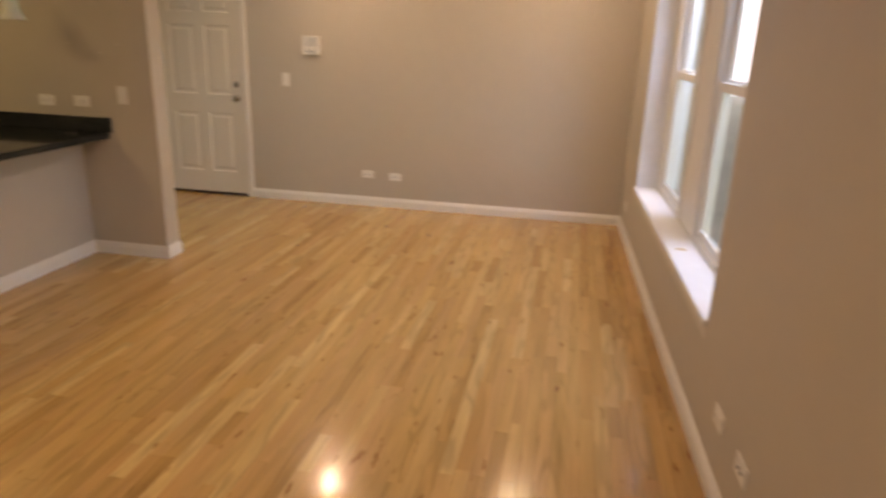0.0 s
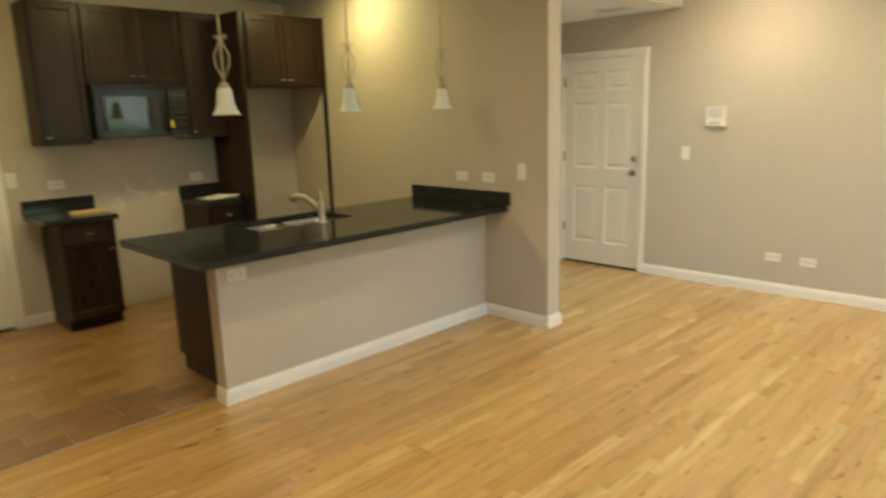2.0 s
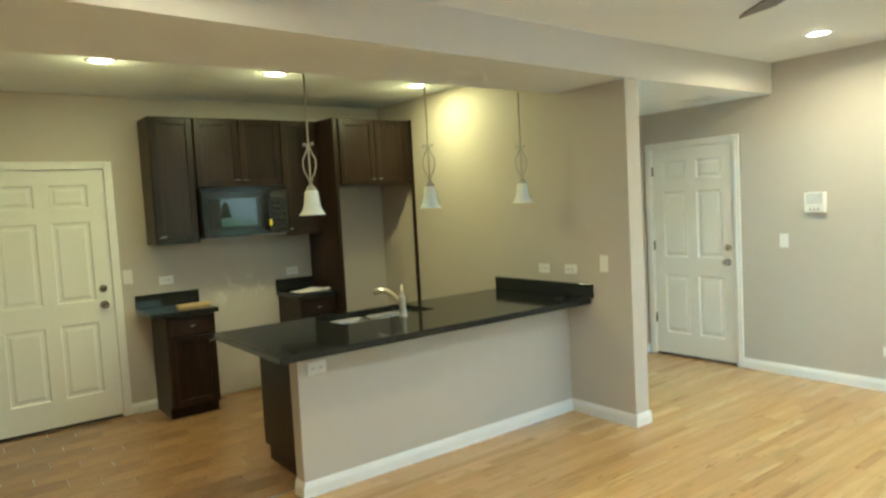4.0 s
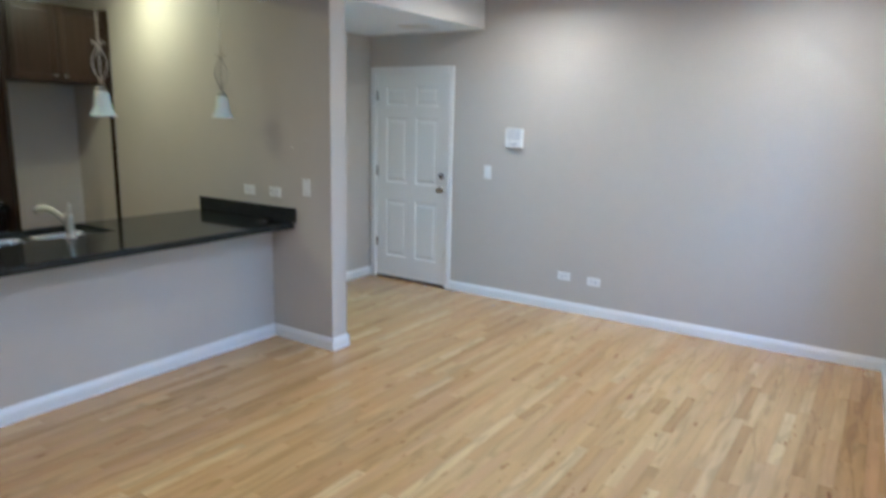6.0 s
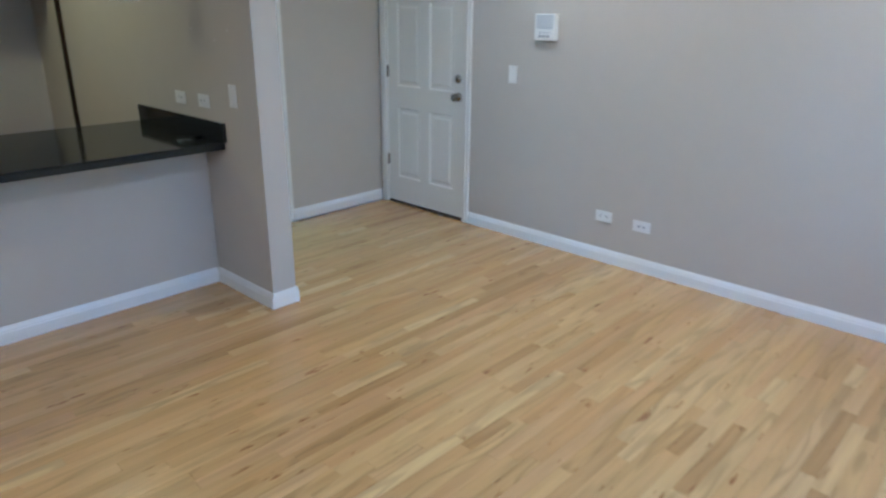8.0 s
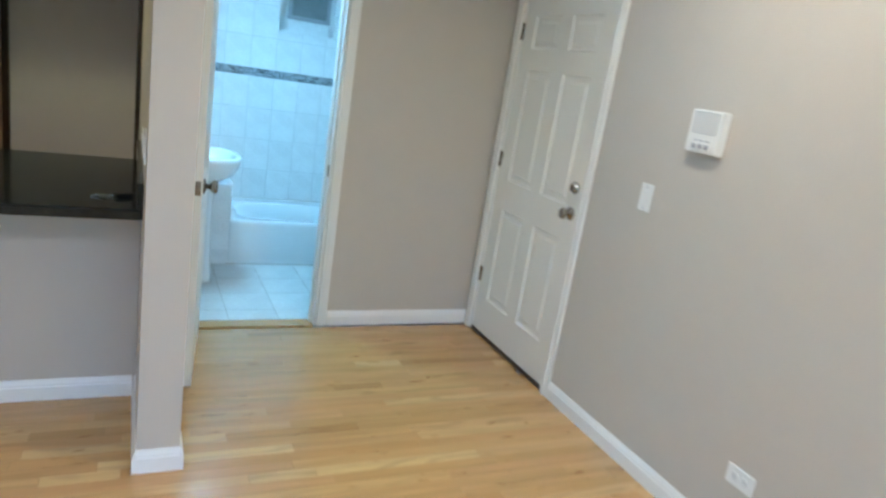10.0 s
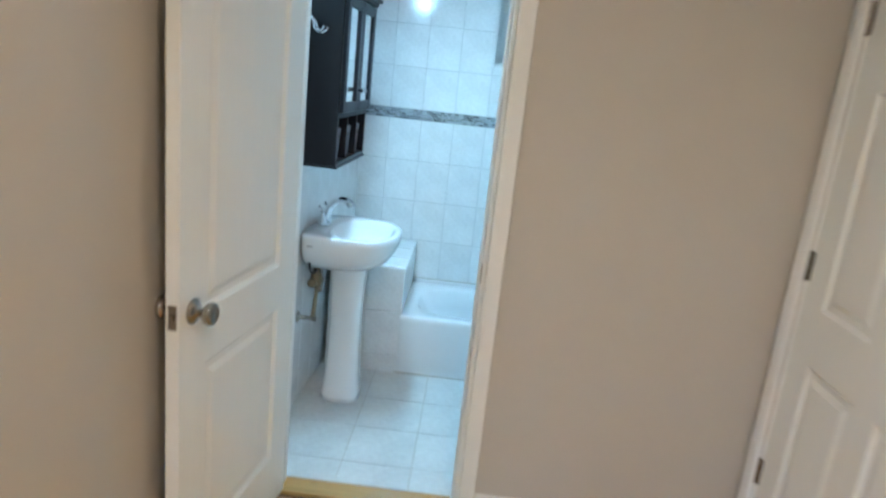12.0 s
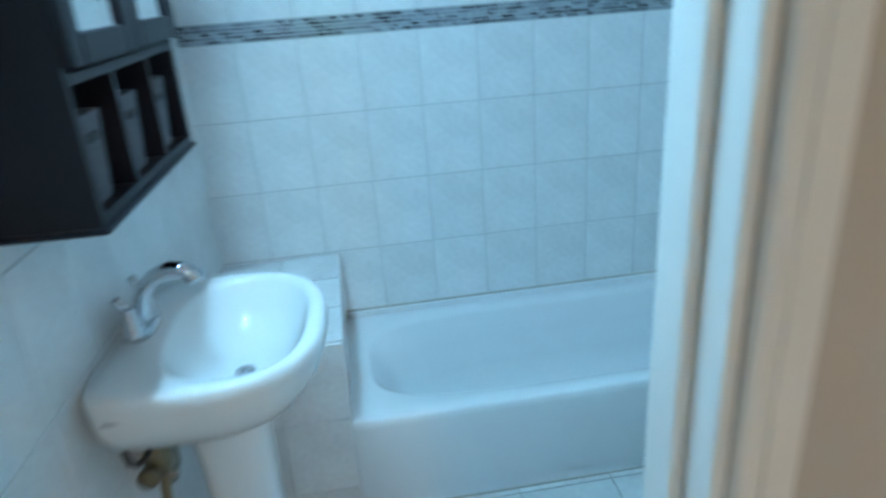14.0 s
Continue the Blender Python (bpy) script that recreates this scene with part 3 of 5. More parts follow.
door_1 = exterior_door("door_1", 0.845, 2.02, "closed white six-panel entry door with nickel knob")
door_1.matrix_basis = pose(0.09, 0.006, 0.018)
part("casing", moved(casing("c", -0.005, 0.85, 2.027), 0, -0.0065, -0.018), TRIM, door_1, "white moulded door casing")
part("jamb", boxes((-0.0049, -0.001, -0.006, 0.15, -0.018, 2.026), (0.846, 0.8499, -0.006, 0.15, -0.018, 2.026), (-0.0049, 0.8499, -0.006, 0.15, 2.021, 2.0262)), TRIM, door_1)
part("threshold", boxes((-0.004, 0.849, -0.004, 0.14, -0.018, -0.0165)), THRESH, door_1, "dark metal threshold")
setting("porch_panel", boxes((0.0, 1.0, 0.16, 0.2, 0, 2.4)), THRESH, "dark panel behind the entry door", "wall")

door_2 = exterior_door("door_2", 0.895, 2.04, "closed white six-panel kitchen door with nickel knob")
door_2.matrix_basis = pose(KX - 0.006, -5.485, 0.018, 0, 0, 90)
part("casing", moved(casing("c", -0.005, 0.90, 2.047), 0, -0.0065, -0.018), TRIM, door_2, "white moulded door casing")
part("jamb", boxes((-0.0049, -0.001, -0.006, 0.14, -0.018, 2.046), (0.896, 0.8999, -0.006, 0.14, -0.018, 2.046), (-0.0049, 0.8999, -0.006, 0.14, 2.041, 2.0462)), TRIM, door_2)
setting("porch_panel_kitchen", boxes((KX - 0.22, KX - 0.18, -5.7, -4.4, 0, 2.4)), THRESH, "dark panel behind the kitchen door", "wall")

# bathroom door, open into the foyer against the partition
door_3 = thing("door_3", "white two-panel bathroom door standing open", "door", (0.004, B0 + 0.035, 0.010), -7.4, kind="structure")
leaf = leaf_mesh(0.69, 2.02, 0.035, [(0.12, 0.57, 0.20, 0.745), (0.12, 0.57, 0.89, 1.90)], DOORW, door_3)
leaf.matrix_basis = pose(0, -0.035, 0)
knob(door_3, 0.628, 0.0, 0.906, 1)
knob(door_3, 0.628, -0.035, 0.906, -1)
part("latch_plate", boxes((0.6895, 0.6915, -0.029, -0.006, 0.875, 0.937), bevel=0.001), PEWTER, door_3, "satin nickel latch plate")
part("latch_bolt", boxes((0.690, 0.698, -0.023, -0.012, 0.898, 0.914), bevel=0.001), PEWTER, door_3)
for z in (0.25, 1.0, 1.8):
    hinge(door_3, 0.002, -0.0355, z)
frame_3 = thing("door_frame", "white painted bathroom door frame and casing", "door frame", kind="structure")
cas = part("casing", casing("c", 0, B1 - B0, 2.05, 0.056), TRIM, frame_3)
cas.matrix_basis = pose(0, B0, 0, 0, 0, 90)
part("jamb", boxes((-0.125, 0.002, B1 - 0.014, B1 - 0.0005, 0, 2.05), (-0.125, 0.002, B0 + 0.0005, B0 + 0.014, 0, 2.05), (-0.125, 0.002, B0 + 0.014, B1 - 0.014, 2.036, 2.0495), bevel=0.002), TRIM, frame_3)
part("door_stop", boxes((-0.085, -0.045, B1 - 0.026, B1 - 0.0135, 0, 2.03), (-0.085, -0.045, B0 + 0.0135, B0 + 0.026, 0, 2.03), bevel=0.003), TRIM, frame_3)
part("strike_plate", boxes((-0.042, -0.010, B1 - 0.0165, B1 - 0.0135, 0.88, 0.942), bevel=0.001), PEWTER, frame_3, "satin nickel strike plate")
part("inner_casing", boxes((-0.140, -0.1242, B1 - 0.004, B1 + 0.06, 0, 2.11), (-0.140, -0.1242, B0 - 0.06, B0 + 0.004, 0, 2.11), (-0.140, -0.1242, B0 + 0.004, B1 - 0.004, 2.05, 2.11), bevel=0.004), TRIM, frame_3)

# window: deep white reveal, sill, two double-hung units
win = thing("window_1", "white double-hung twin window in a deep reveal", "window", kind="structure")
win.matrix_basis = WM
part("window_sill", boxes((WL - 0.018, WL + 0.155, W0, W1, WS - 0.03, WS), bevel=0.006, seg=2), SILLW, win, "wide white painted sill with chips")
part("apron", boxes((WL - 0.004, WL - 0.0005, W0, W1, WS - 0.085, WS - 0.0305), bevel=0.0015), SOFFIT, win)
part("reveal", boxes((WL + 0.001, WL + 0.3, W1 - 0.014, W1 - 0.0005, WS, WT - 0.012), (WL + 0.001, WL + 0.3, W0 + 0.0005, W0 + 0.014, WS, WT - 0.012), (WL + 0.001, WL + 0.3, W0 + 0.0005, W1 - 0.0005, WT - 0.012, WT - 0.0005)), SILLW, win)
M0, M1 = -2.29, -1.74      # mullion between the two units
FX0, FX1 = WL + 0.155, WL + 0.235


def sash(y0, y1, z0, z1, x0, x1, stile=0.045, rail=0.05):
    bm = boxes((x0, x1, y0, y0 + stile, z0, z1), (x0, x1, y1 - stile, y1, z0, z1), (x0, x1, y0 + stile, y1 - stile, z0, z0 + rail), (x0, x1, y0 + stile, y1 - stile, z1 - rail, z1), bevel=0.005)
    s = part("sash", bm, TRIM, win)
    p = part("pane", boxes(((x0 + x1) / 2 - 0.003, (x0 + x1) / 2 + 0.003, y0 + stile, y1 - stile, z0 + rail, z1 - rail)), GLASS, s)
    p.visible_shadow = False


part("window_frame", boxes((FX0, FX1, M0, M1, WS, WT - 0.012), (FX0, FX1, W0 + 0.014, W0 + 0.17, WS, WT - 0.012), (FX0, FX1, W1 - 0.17, W1 - 0.014, WS, WT - 0.012),
                           (FX0, FX1, W0 + 0.17, M0, WS, WS + 0.035), (FX0, FX1, M1, W1 - 0.17, WS, WS + 0.035), (FX0, FX1, W0 + 0.17, W1 - 0.17, WT - 0.05, WT - 0.012), bevel=0.004), TRIM, win)
part("mullion_bead", boxes((FX0 - 0.012, FX0 - 0.0005, M0 + 0.02, M0 + 0.07, WS + 0.001, WT - 0.014), (FX0 - 0.012, FX0 - 0.0005, M1 - 0.07, M1 - 0.02, WS + 0.001, WT - 0.014), bevel=0.003), TRIM, win)
for a, b in ((W0 + 0.17, M0), (M1, W1 - 0.17)):
    sash(a, b, WS + 0.035, 1.40, FX0 + 0.012, FX0 + 0.038)
    sash(a, b, 1.365, WT - 0.05, FX0 + 0.042, FX0 + 0.068)
    part("sash_lock", boxes((FX0 - 0.002, FX0 + 0.020, (a + b) / 2 - 0.03, (a + b) / 2 + 0.03, 1.4005, 1.412), bevel=0.003), PLASTIC, win)

# outside
tagged(part("ground", boxes((-60, 60, -60, 60, -0.8, -0.7)), CONCRETE), "pale concrete ground outside", "ground", "", "structure")
setting("backdrop", boxes((14, 14.3, -40, 30, -0.7, 9.0)), OUTSIDE, "foliage backdrop with its daylight made to glow", "backdrop")
setting("backdrop_street", boxes((3.0, 13.99, 29.7, 30, -0.7, 9.0)), GLOWSHEET, "glowing pale sheet standing in for street daylight", "backdrop")


# ---- living room and foyer things ----
def downlight(x, y, z):
    d = thing("downlight", "lit recessed round downlight with white trim ring", "downlight", (x, y, z), group="recessed ceiling lights")
    part("trim_ring", lathe([(0.085, -0.0005), (0.095, -0.003), (0.093, -0.008), (0.078, -0.010), (0.070, -0.004), (0.070, -0.0005)], 32), PLASTIC, d, "", True)
    part("lens", lathe([(0.001, -0.006), (0.05, -0.0065), (0.069, -0.005), (0.069, -0.001), (0.001, -0.001)], 32), LIT, d, "glowing round lens", True)
    return d


for x, y, watts in MAIN_LIGHTS:
    downlight(x, y, CEIL)
for x, y in KITCHEN_LIGHTS:
    downlight(x, y, KCEIL)

# ceiling fan
fan = thing("ceiling_fan", "four-blade ceiling fan with dark blades and lit lens", "ceiling fan", (*FAN, CEIL))
part("canopy", lathe([(0.070, 0), (0.072, -0.010), (0.066, -0.022), (0.048, -0.045), (0.040, -0.075), (0.038, -0.115), (0.044, -0.145), (0.058, -0.170), (0.072, -0.186)], 36), FANMETAL, fan, "flared brushed nickel canopy", True)
part("motor_housing", lathe([(0.070, -0.180), (0.088, -0.192), (0.092, -0.202), (0.092, -0.272), (0.088, -0.284), (0.086, -0.286)], 36), FANMETAL, fan, "", True)
part("light_ring", lathe([(0.086, -0.282), (0.114, -0.291), (0.122, -0.300), (0.122, -0.316), (0.113, -0.318)], 36), FANMETAL, fan, "", True)
part("light_lens", lathe([(0.114, -0.312), (0.115, -0.328), (0.100, -0.342), (0.056, -0.350), (0.001, -0.352)], 36), LITCOOL, fan, "glowing white lens", True)


def fan_blade(angle):
    bm = bmesh.new()
    n = 25
    rows = []
    for i in range(n + 1):
        u = i / n
        r = 0.10 + 0.57 * u
        half0 = 0.040 + 0.034 * math.sin(math.pi * min(1, u * 1.15) * 0.62)
        lead, trail = half0, -half0
        if u > 0.84:
            k = (u - 0.84) / 0.16
            lead = half0 - 0.022 * k * k
            trail = -half0 + 1.55 * half0 * k
        rows.append([(r, lead), (r, trail)])
    top, bot = [], []
    for pts in rows:
        t, b = [], []
        for (r, s) in pts:
            z = -0.250 - s * 0.20
            t.append(bm.verts.new((r, s, z + 0.004)))
            b.append(bm.verts.new((r, s, z - 0.004)))
        top.append(t)
        bot.append(b)
    for i in range(n):
        bm.faces.new((top[i][0], top[i][1], top[i + 1][1], top[i + 1][0]))
        bm.faces.new((bot[i][1], bot[i][0], bot[i + 1][0], bot[i + 1][1]))
        bm.faces.new((top[i][0], top[i + 1][0], bot[i + 1][0], bot[i][0]))
        bm.faces.new((top[i][1], bot[i][1], bot[i + 1][1], top[i + 1][1]))
    bm.faces.new((top[0][0], bot[0][0], bot[0][1], top[0][1]))
    bm.faces.new((top[n][0], top[n][1], bot[n][1], bot[n][0]))
    b = part("blade", bm, BLADE, fan, "dark walnut blade")
    b.matrix_basis = pose(0, 0, 0, 0, 0, angle)
    a = part("blade_iron", boxes((0.070, 0.150, -0.028, 0.028, -0.260, -0.254), bevel=0.002), FANMETAL, fan)
    a.matrix_basis = pose(0, 0, 0, 0, 0, angle)


for a in (53, 143, 233, 323):
    fan_blade(a)


# wall plates, built facing -y at the origin
def plate(label, category, w, h, mode, group=""):
    t = thing(category.replace(" ", "_"), label, category, group=group)
    bm = boxes((-w / 2, w / 2, -0.006, -0.0004, -h / 2, h / 2), bevel=0.0022, seg=2)
    part("cover_plate", bm, PLASTIC, t)
    if mode == "rocker":
        part("rocker", boxes((-0.016, 0.016, -0.0095, -0.0055, -0.032, 0.032), bevel=0.002), PLASTIC, t)
        for z in (-0.046, 0.046):
            part("screw", moved(lathe([(0.003, 0), (0.0025, 0.0008), (0.001, 0.001)], 10, '-Y'), 0, -0.006, z), GREYP, t)
    elif mode == "double":
        for x in (-0.023, 0.023):
            part("rocker", boxes((x - 0.016, x + 0.016, -0.0095, -0.0055, -0.032, 0.032), bevel=0.002), PLASTIC, t)
    elif mode == "duplex":
        for s in (-1, 1):
            o = part("receptacle", moved(lathe([(0.0165, 0), (0.0165, 0.002), (0.015, 0.0028), (0.001, 0.0028)], 20, '-Y'), s * 0.0195, -0.0058, 0), PLASTIC, t)
            part("slot", boxes((s * 0.0195 - 0.006, s * 0.0195 + 0.006, -0.0092, -0.0084, 0.0045, 0.0065), (s * 0.0195 - 0.005, s * 0.0195 + 0.005, -0.0092, -0.0084, -0.0070, -0.0050)), DARKSLOT, o)
            part("ground_hole", moved(lathe([(0.0026, 0), (0.0026, 0.0007)], 8, '-Y'), s * 0.0195 + s * 0.009, -0.0085, 0), DARKSLOT, o)
    elif mode == "jack":
        for s in (-1, 1):
            part("jack", moved(lathe([(0.0075, 0), (0.0070, 0.003), (0.004, 0.006), (0.001, 0.006)], 14, '-Y'), s * 0.017, -0.0058, 0), GREYP, t)
    return t


SW = plate("white rocker light switch on a painted wall", "light switch", 0.072, 0.118, "rocker", "light switches")
SW.matrix_basis = pose(1.377, 0, 1.150)
copy_thing(SW, pose(1.061, PF, 1.131))
copy_thing(SW, pose(KX, -4.467, 1.153, 0, 0, 90))
OUT = plate("white duplex outlet set sideways in the wall", "wall outlet", 0.118, 0.072, "duplex", "wall outlets")
OUT.matrix_basis = pose(2.171, 0, 0.308)
for m in (pose(0.475, PF, 1.074), pose(0.747, PF, 1.078), pose(KX, -4.166, 1.092, 0, 0, 90), pose(KX, -3.007, 1.056, 0, 0, 90), pose(PW, -4.04, 0.728, 0, 0, 90), WM @ pose(0, -3.785, 0.30, 0, 0, -90), WM @ pose(0, -0.36, 0.26, 0, 0, -90)):
    copy_thing(OUT, m)
JK = plate("white sideways plate with two cable jacks", "cable plate", 0.118, 0.072, "jack", "cable plates")
JK.matrix_basis = pose(2.440, 0, 0.297)
copy_thing(JK, WM @ pose(0, -4.09, 0.30, 0, 0, -90))

# intercom
ic = thing("intercom", "white wall intercom with speaker grille and three buttons", "intercom", (1.641, 0, 1.463))
bm = boxes((-0.083, 0.083, -0.040, -0.0005, -0.082, 0.082))
for v in bm.verts:
    if v.co.y < -0.02:
        v.co.x *= 0.95
        v.co.z *= 0.96
bmesh.ops.bevel(bm, geom=bm.edges[:], offset=0.004, segments=2, affect='EDGES')
part("housing", bm, PLASTIC, ic)
for i in range(13):
    z = -0.005 + i * 0.0058
    part("grille_slat", boxes((-0.060, 0.060, -0.0425, -0.0395, z, z + 0.0035)), PLASTIC, ic)
part("grille_recess", boxes((-0.062, 0.062, -0.0404, -0.0398, -0.008, 0.073)), GREYP, ic)
for i in (-1, 0, 1):
    part("button", boxes((i * 0.030 - 0.010, i * 0.030 + 0.010, -0.046, -0.039, -0.064, -0.046), bevel=0.002), GREYP, ic, "grey push button")
    part("button_label", boxes((i * 0.030 - 0.008, i * 0.030 + 0.008, -0.0412, -0.0398, -0.036, -0.031)), GREYP, ic)

# foyer ceiling vent
vent = thing("ceiling_vent", "white louvred air vent in the low ceiling", "air vent", (0.89, -0.42, LOW))
part("vent_frame", boxes((-0.15, 0.15, -0.085, -0.065, -0.008, -0.0005), (-0.15, 0.15, 0.065, 0.085, -0.008, -0.0005), (-0.15, -0.13, -0.065, 0.065, -0.008, -0.0005), (0.13, 0.15, -0.065, 0.065, -0.008, -0.0005), bevel=0.002), PLASTIC, vent)
part("backing", boxes((-0.13, 0.13, -0.065, 0.065, -0.002, -0.0006)), GREYP, vent)
for i in range(8):
    y = -0.056 + i * 0.016
    s = part("slat", boxes((-0.129, 0.129, -0.006, 0.006, -0.0008, 0.0008)), PLASTIC, vent)
    s.matrix_basis = pose(0, y, -0.0055, 35, 0, 0)

# paint chip on the sill
chip = thing("paint_chip", "tan scuffed patch lying on the window sill", "debris")
chip.matrix_basis = WM @ pose(0.06, -2.45, WS)
part("chip", moved(loft([oval(0, 0, 0.0002, 0.030, 0.020, 2.4, 14), oval(0, 0, 0.003, 0.022, 0.013, 2.2, 14)])), PINE, chip)

# plastic anchors left in the partition
for x, z in ((0.687, 1.454), (1.061, 1.457), (0.925, 1.402)):
    an = thing("wall_anchor", "tiny white plastic anchor stuck in painted wall", "wall anchor", (x, PF, z), group="wall anchors")
    part("anchor", lathe([(0.0045, 0.0004), (0.0045, 0.0016), (0.003, 0.0022), (0.001, 0.002)], 12, '-Y'), PLASTIC, an)


# ---- kitchen ----
CT = 0.875     # counter top
pony = setting("pony_wall", boxes((PW - 0.105, PW, PY, PF - 0.0005, 0, CT - 0.0405), bevel=0.003), TAUPE, "taupe painted half wall under the counter", "wall")


def slot_counter(x0, x1, y0, y1, z0, z1, hole=None):
    if not hole:
        return boxes((x0, x1, y0, y1, z0, z1), bevel=0.006, seg=3)
    a, b, c, d = hole
    bm = bmesh.new()
    outer = [(x0, y0), (x1, y0), (x1, y1), (x0, y1)]
    inner = [(a, c), (b, c), (b, d), (a, d)]
    vo = {z: [bm.verts.new((*p, z)) for p in outer] for z in (z0, z1)}
    vi = {z: [bm.verts.new((*p, z)) for p in inner] for z in (z0, z1)}
    for k in range(4):
        m = (k + 1) % 4
        bm.faces.new((vo[z1][k], vo[z1][m], vi[z1][m], vi[z1][k]))
        bm.faces.new((vo[z0][m], vo[z0][k], vi[z0][k], vi[z0][m]))
        bm.faces.new((vo[z0][k], vo[z0][m], vo[z1][m], vo[z1][k]))
        bm.faces.new((vi[z0][m], vi[z0][k], vi[z1][k], vi[z1][m]))
    edges = [e for e in bm.edges if all(v in vo[z1] for v in e.verts) or (e.verts[0].co.xy - e.verts[1].co.xy).length < 1e-6]
    bmesh.ops.bevel(bm, geom=edges, offset=0.008, segments=3, affect='EDGES')
    return bm


SK = (-0.075, 0.345, -3.66, -2.92)
ctr = thing("peninsula_worktop", "polished black granite worktop with sink cut-out", "worktop")
part("slab", slot_counter(-0.12, 0.935, -4.345, PF - 0.0005, CT - 0.04, CT, SK), GRANITE, ctr)
part("upstand", boxes((-0.095, 0.955, PF - 0.021, PF - 0.0006, CT + 0.0004, CT + 0.103), bevel=0.003), GRANITE, ctr, "low black granite upstand")

sink = thing("kitchen_sink", "undermount stainless steel double-bowl sink", "sink")


def bowl(x0, x1, y0, y1, z0, z1):
    cx, cy, a, b = (x0 + x1) / 2, (y0 + y1) / 2, (x1 - x0) / 2, (y1 - y0) / 2
    rings = [oval(cx, cy, z1, a + 0.02, b + 0.02, 9, 40), oval(cx, cy, z1, a, b, 8, 40), oval(cx, cy, z1 - 0.02, a - 0.003, b - 0.003, 8, 40), oval(cx, cy, z0 + 0.04, a - 0.012, b - 0.012, 7, 40), oval(cx, cy, z0, a - 0.05, b - 0.05, 5, 40)]
    part("bowl", loft(rings, False, True), STEEL, sink, "", True)
    part("drain", moved(lathe([(0.045, 0.001), (0.042, 0.004), (0.028, 0.003), (0.001, 0.002)], 20), cx, cy, z0), CHROME, sink, "", True)


bowl(SK[0] + 0.006, SK[1] - 0.006, SK[2] + 0.006, -3.315, CT - 0.24, CT - 0.041)
bowl(SK[0] + 0.006, SK[1] - 0.006, -3.275, SK[3] - 0.006, CT - 0.22, CT - 0.041)

fc = thing("kitchen_faucet", "brushed nickel pull-out kitchen faucet with side lever", "faucet", (0.395, -3.23, CT))
part("base", lathe([(0.032, 0), (0.032, 0.006), (0.026, 0.012), (0.024, 0.05), (0.025, 0.10), (0.027, 0.125), (0.020, 0.145), (0.001, 0.150)], 24), NICKEL, fc, "", True)
part("spout", tube([(0, 0, 0.075), (-0.03, -0.012, 0.100), (-0.075, -0.03, 0.140), (-0.115, -0.046, 0.164), (-0.150, -0.060, 0.170), (-0.190, -0.076, 0.162), (-0.208, -0.083, 0.148)], [0.019, 0.019, 0.019, 0.019, 0.022, 0.025, 0.024], 14), NICKEL, fc, "", True)
part("lever", tube([(0, 0, 0.142), (-0.004, 0.006, 0.165), (-0.014, 0.012, 0.185), (-0.030, 0.020, 0.205)], [0.014, 0.012, 0.009, 0.008], 10), NICKEL, fc, "", True)


# cabinets: built with the front at x = 0 facing +x, y from 0 to w
def cab_door(parent, y0, y1, z0, z1, pull_at=None, name="door"):
    s = 0.055
    d = part(name, boxes((0.0006, 0.019, y0, y0 + s, z0, z1), (0.0006, 0.019, y1 - s, y1, z0, z1), (0.0006, 0.019, y0 + s, y1 - s, z0, z0 + s), (0.0006, 0.019, y0 + s, y1 - s, z1 - s, z1), bevel=0.0025), ESPRESSO, parent)
    part("panel", boxes((0.0006, 0.011, y0 + s, y1 - s, z0 + s, z1 - s)), ESPRESSO, d)
    if pull_at:
        p = pull_at
        o = part("pull", joined(moved(lathe([(0.005, 0), (0.004, 0.018), (0.001, 0.018)], 10, 'X'), 0.019, p[0] - 0.012, p[1]), moved(lathe([(0.005, 0), (0.004, 0.018), (0.001, 0.018)], 10, 'X'), 0.019, p[0] + 0.012, p[1]), tube([(0.038, p[0] - 0.026, p[1] - 0.006), (0.042, p[0] - 0.010, p[1] - 0.001), (0.042, p[0] + 0.010, p[1] + 0.001), (0.038, p[0] + 0.026, p[1] + 0.006)], [0.004, 0.0065, 0.0065, 0.004], 8)), CHROME, d, "small satin nickel pull", True)
    return d


def upper(y0, w, z0, z1, depth, doors, label):
    c = thing("wall_cabinet", label, "kitchen cabinet", (KX + depth - 0.019, y0, 0), group="kitchen wall cabinets")
    part("body", boxes((-(depth - 0.0195), 0, 0.0005, w - 0.0005, z0, z1), bevel=0.002), ESPRESSO, c)
    for a, b, p in doors:
        cab_door(c, a, b, z0 + 0.006, z1 - 0.008, p)
    return c


UT, UB = 2.445, 1.405
upper(-4.295, 0.350, UB, UT, 0.33, [(0.006, 0.344, (0.045, UB + 0.06))], "tall dark espresso single-door wall cabinet")
upper(-3.943, 0.760, 1.860, UT, 0.33, [(0.006, 0.378, (0.345, 1.915)), (0.382, 0.754, (0.415, 1.915))], "dark espresso two-door cabinet above the microwave")
upper(-3.180, 0.375, UB, UT, 0.33, [(0.006, 0.369, (0.045, UB + 0.06))], "tall dark espresso single-door wall cabinet")
upper(-2.772, 0.812, 1.835, UT - 0.005, 0.62, [(0.03, 0.398, (0.362, 1.885)), (0.402, 0.77, (0.438, 1.885))], "dark deep cabinet over the empty fridge bay")
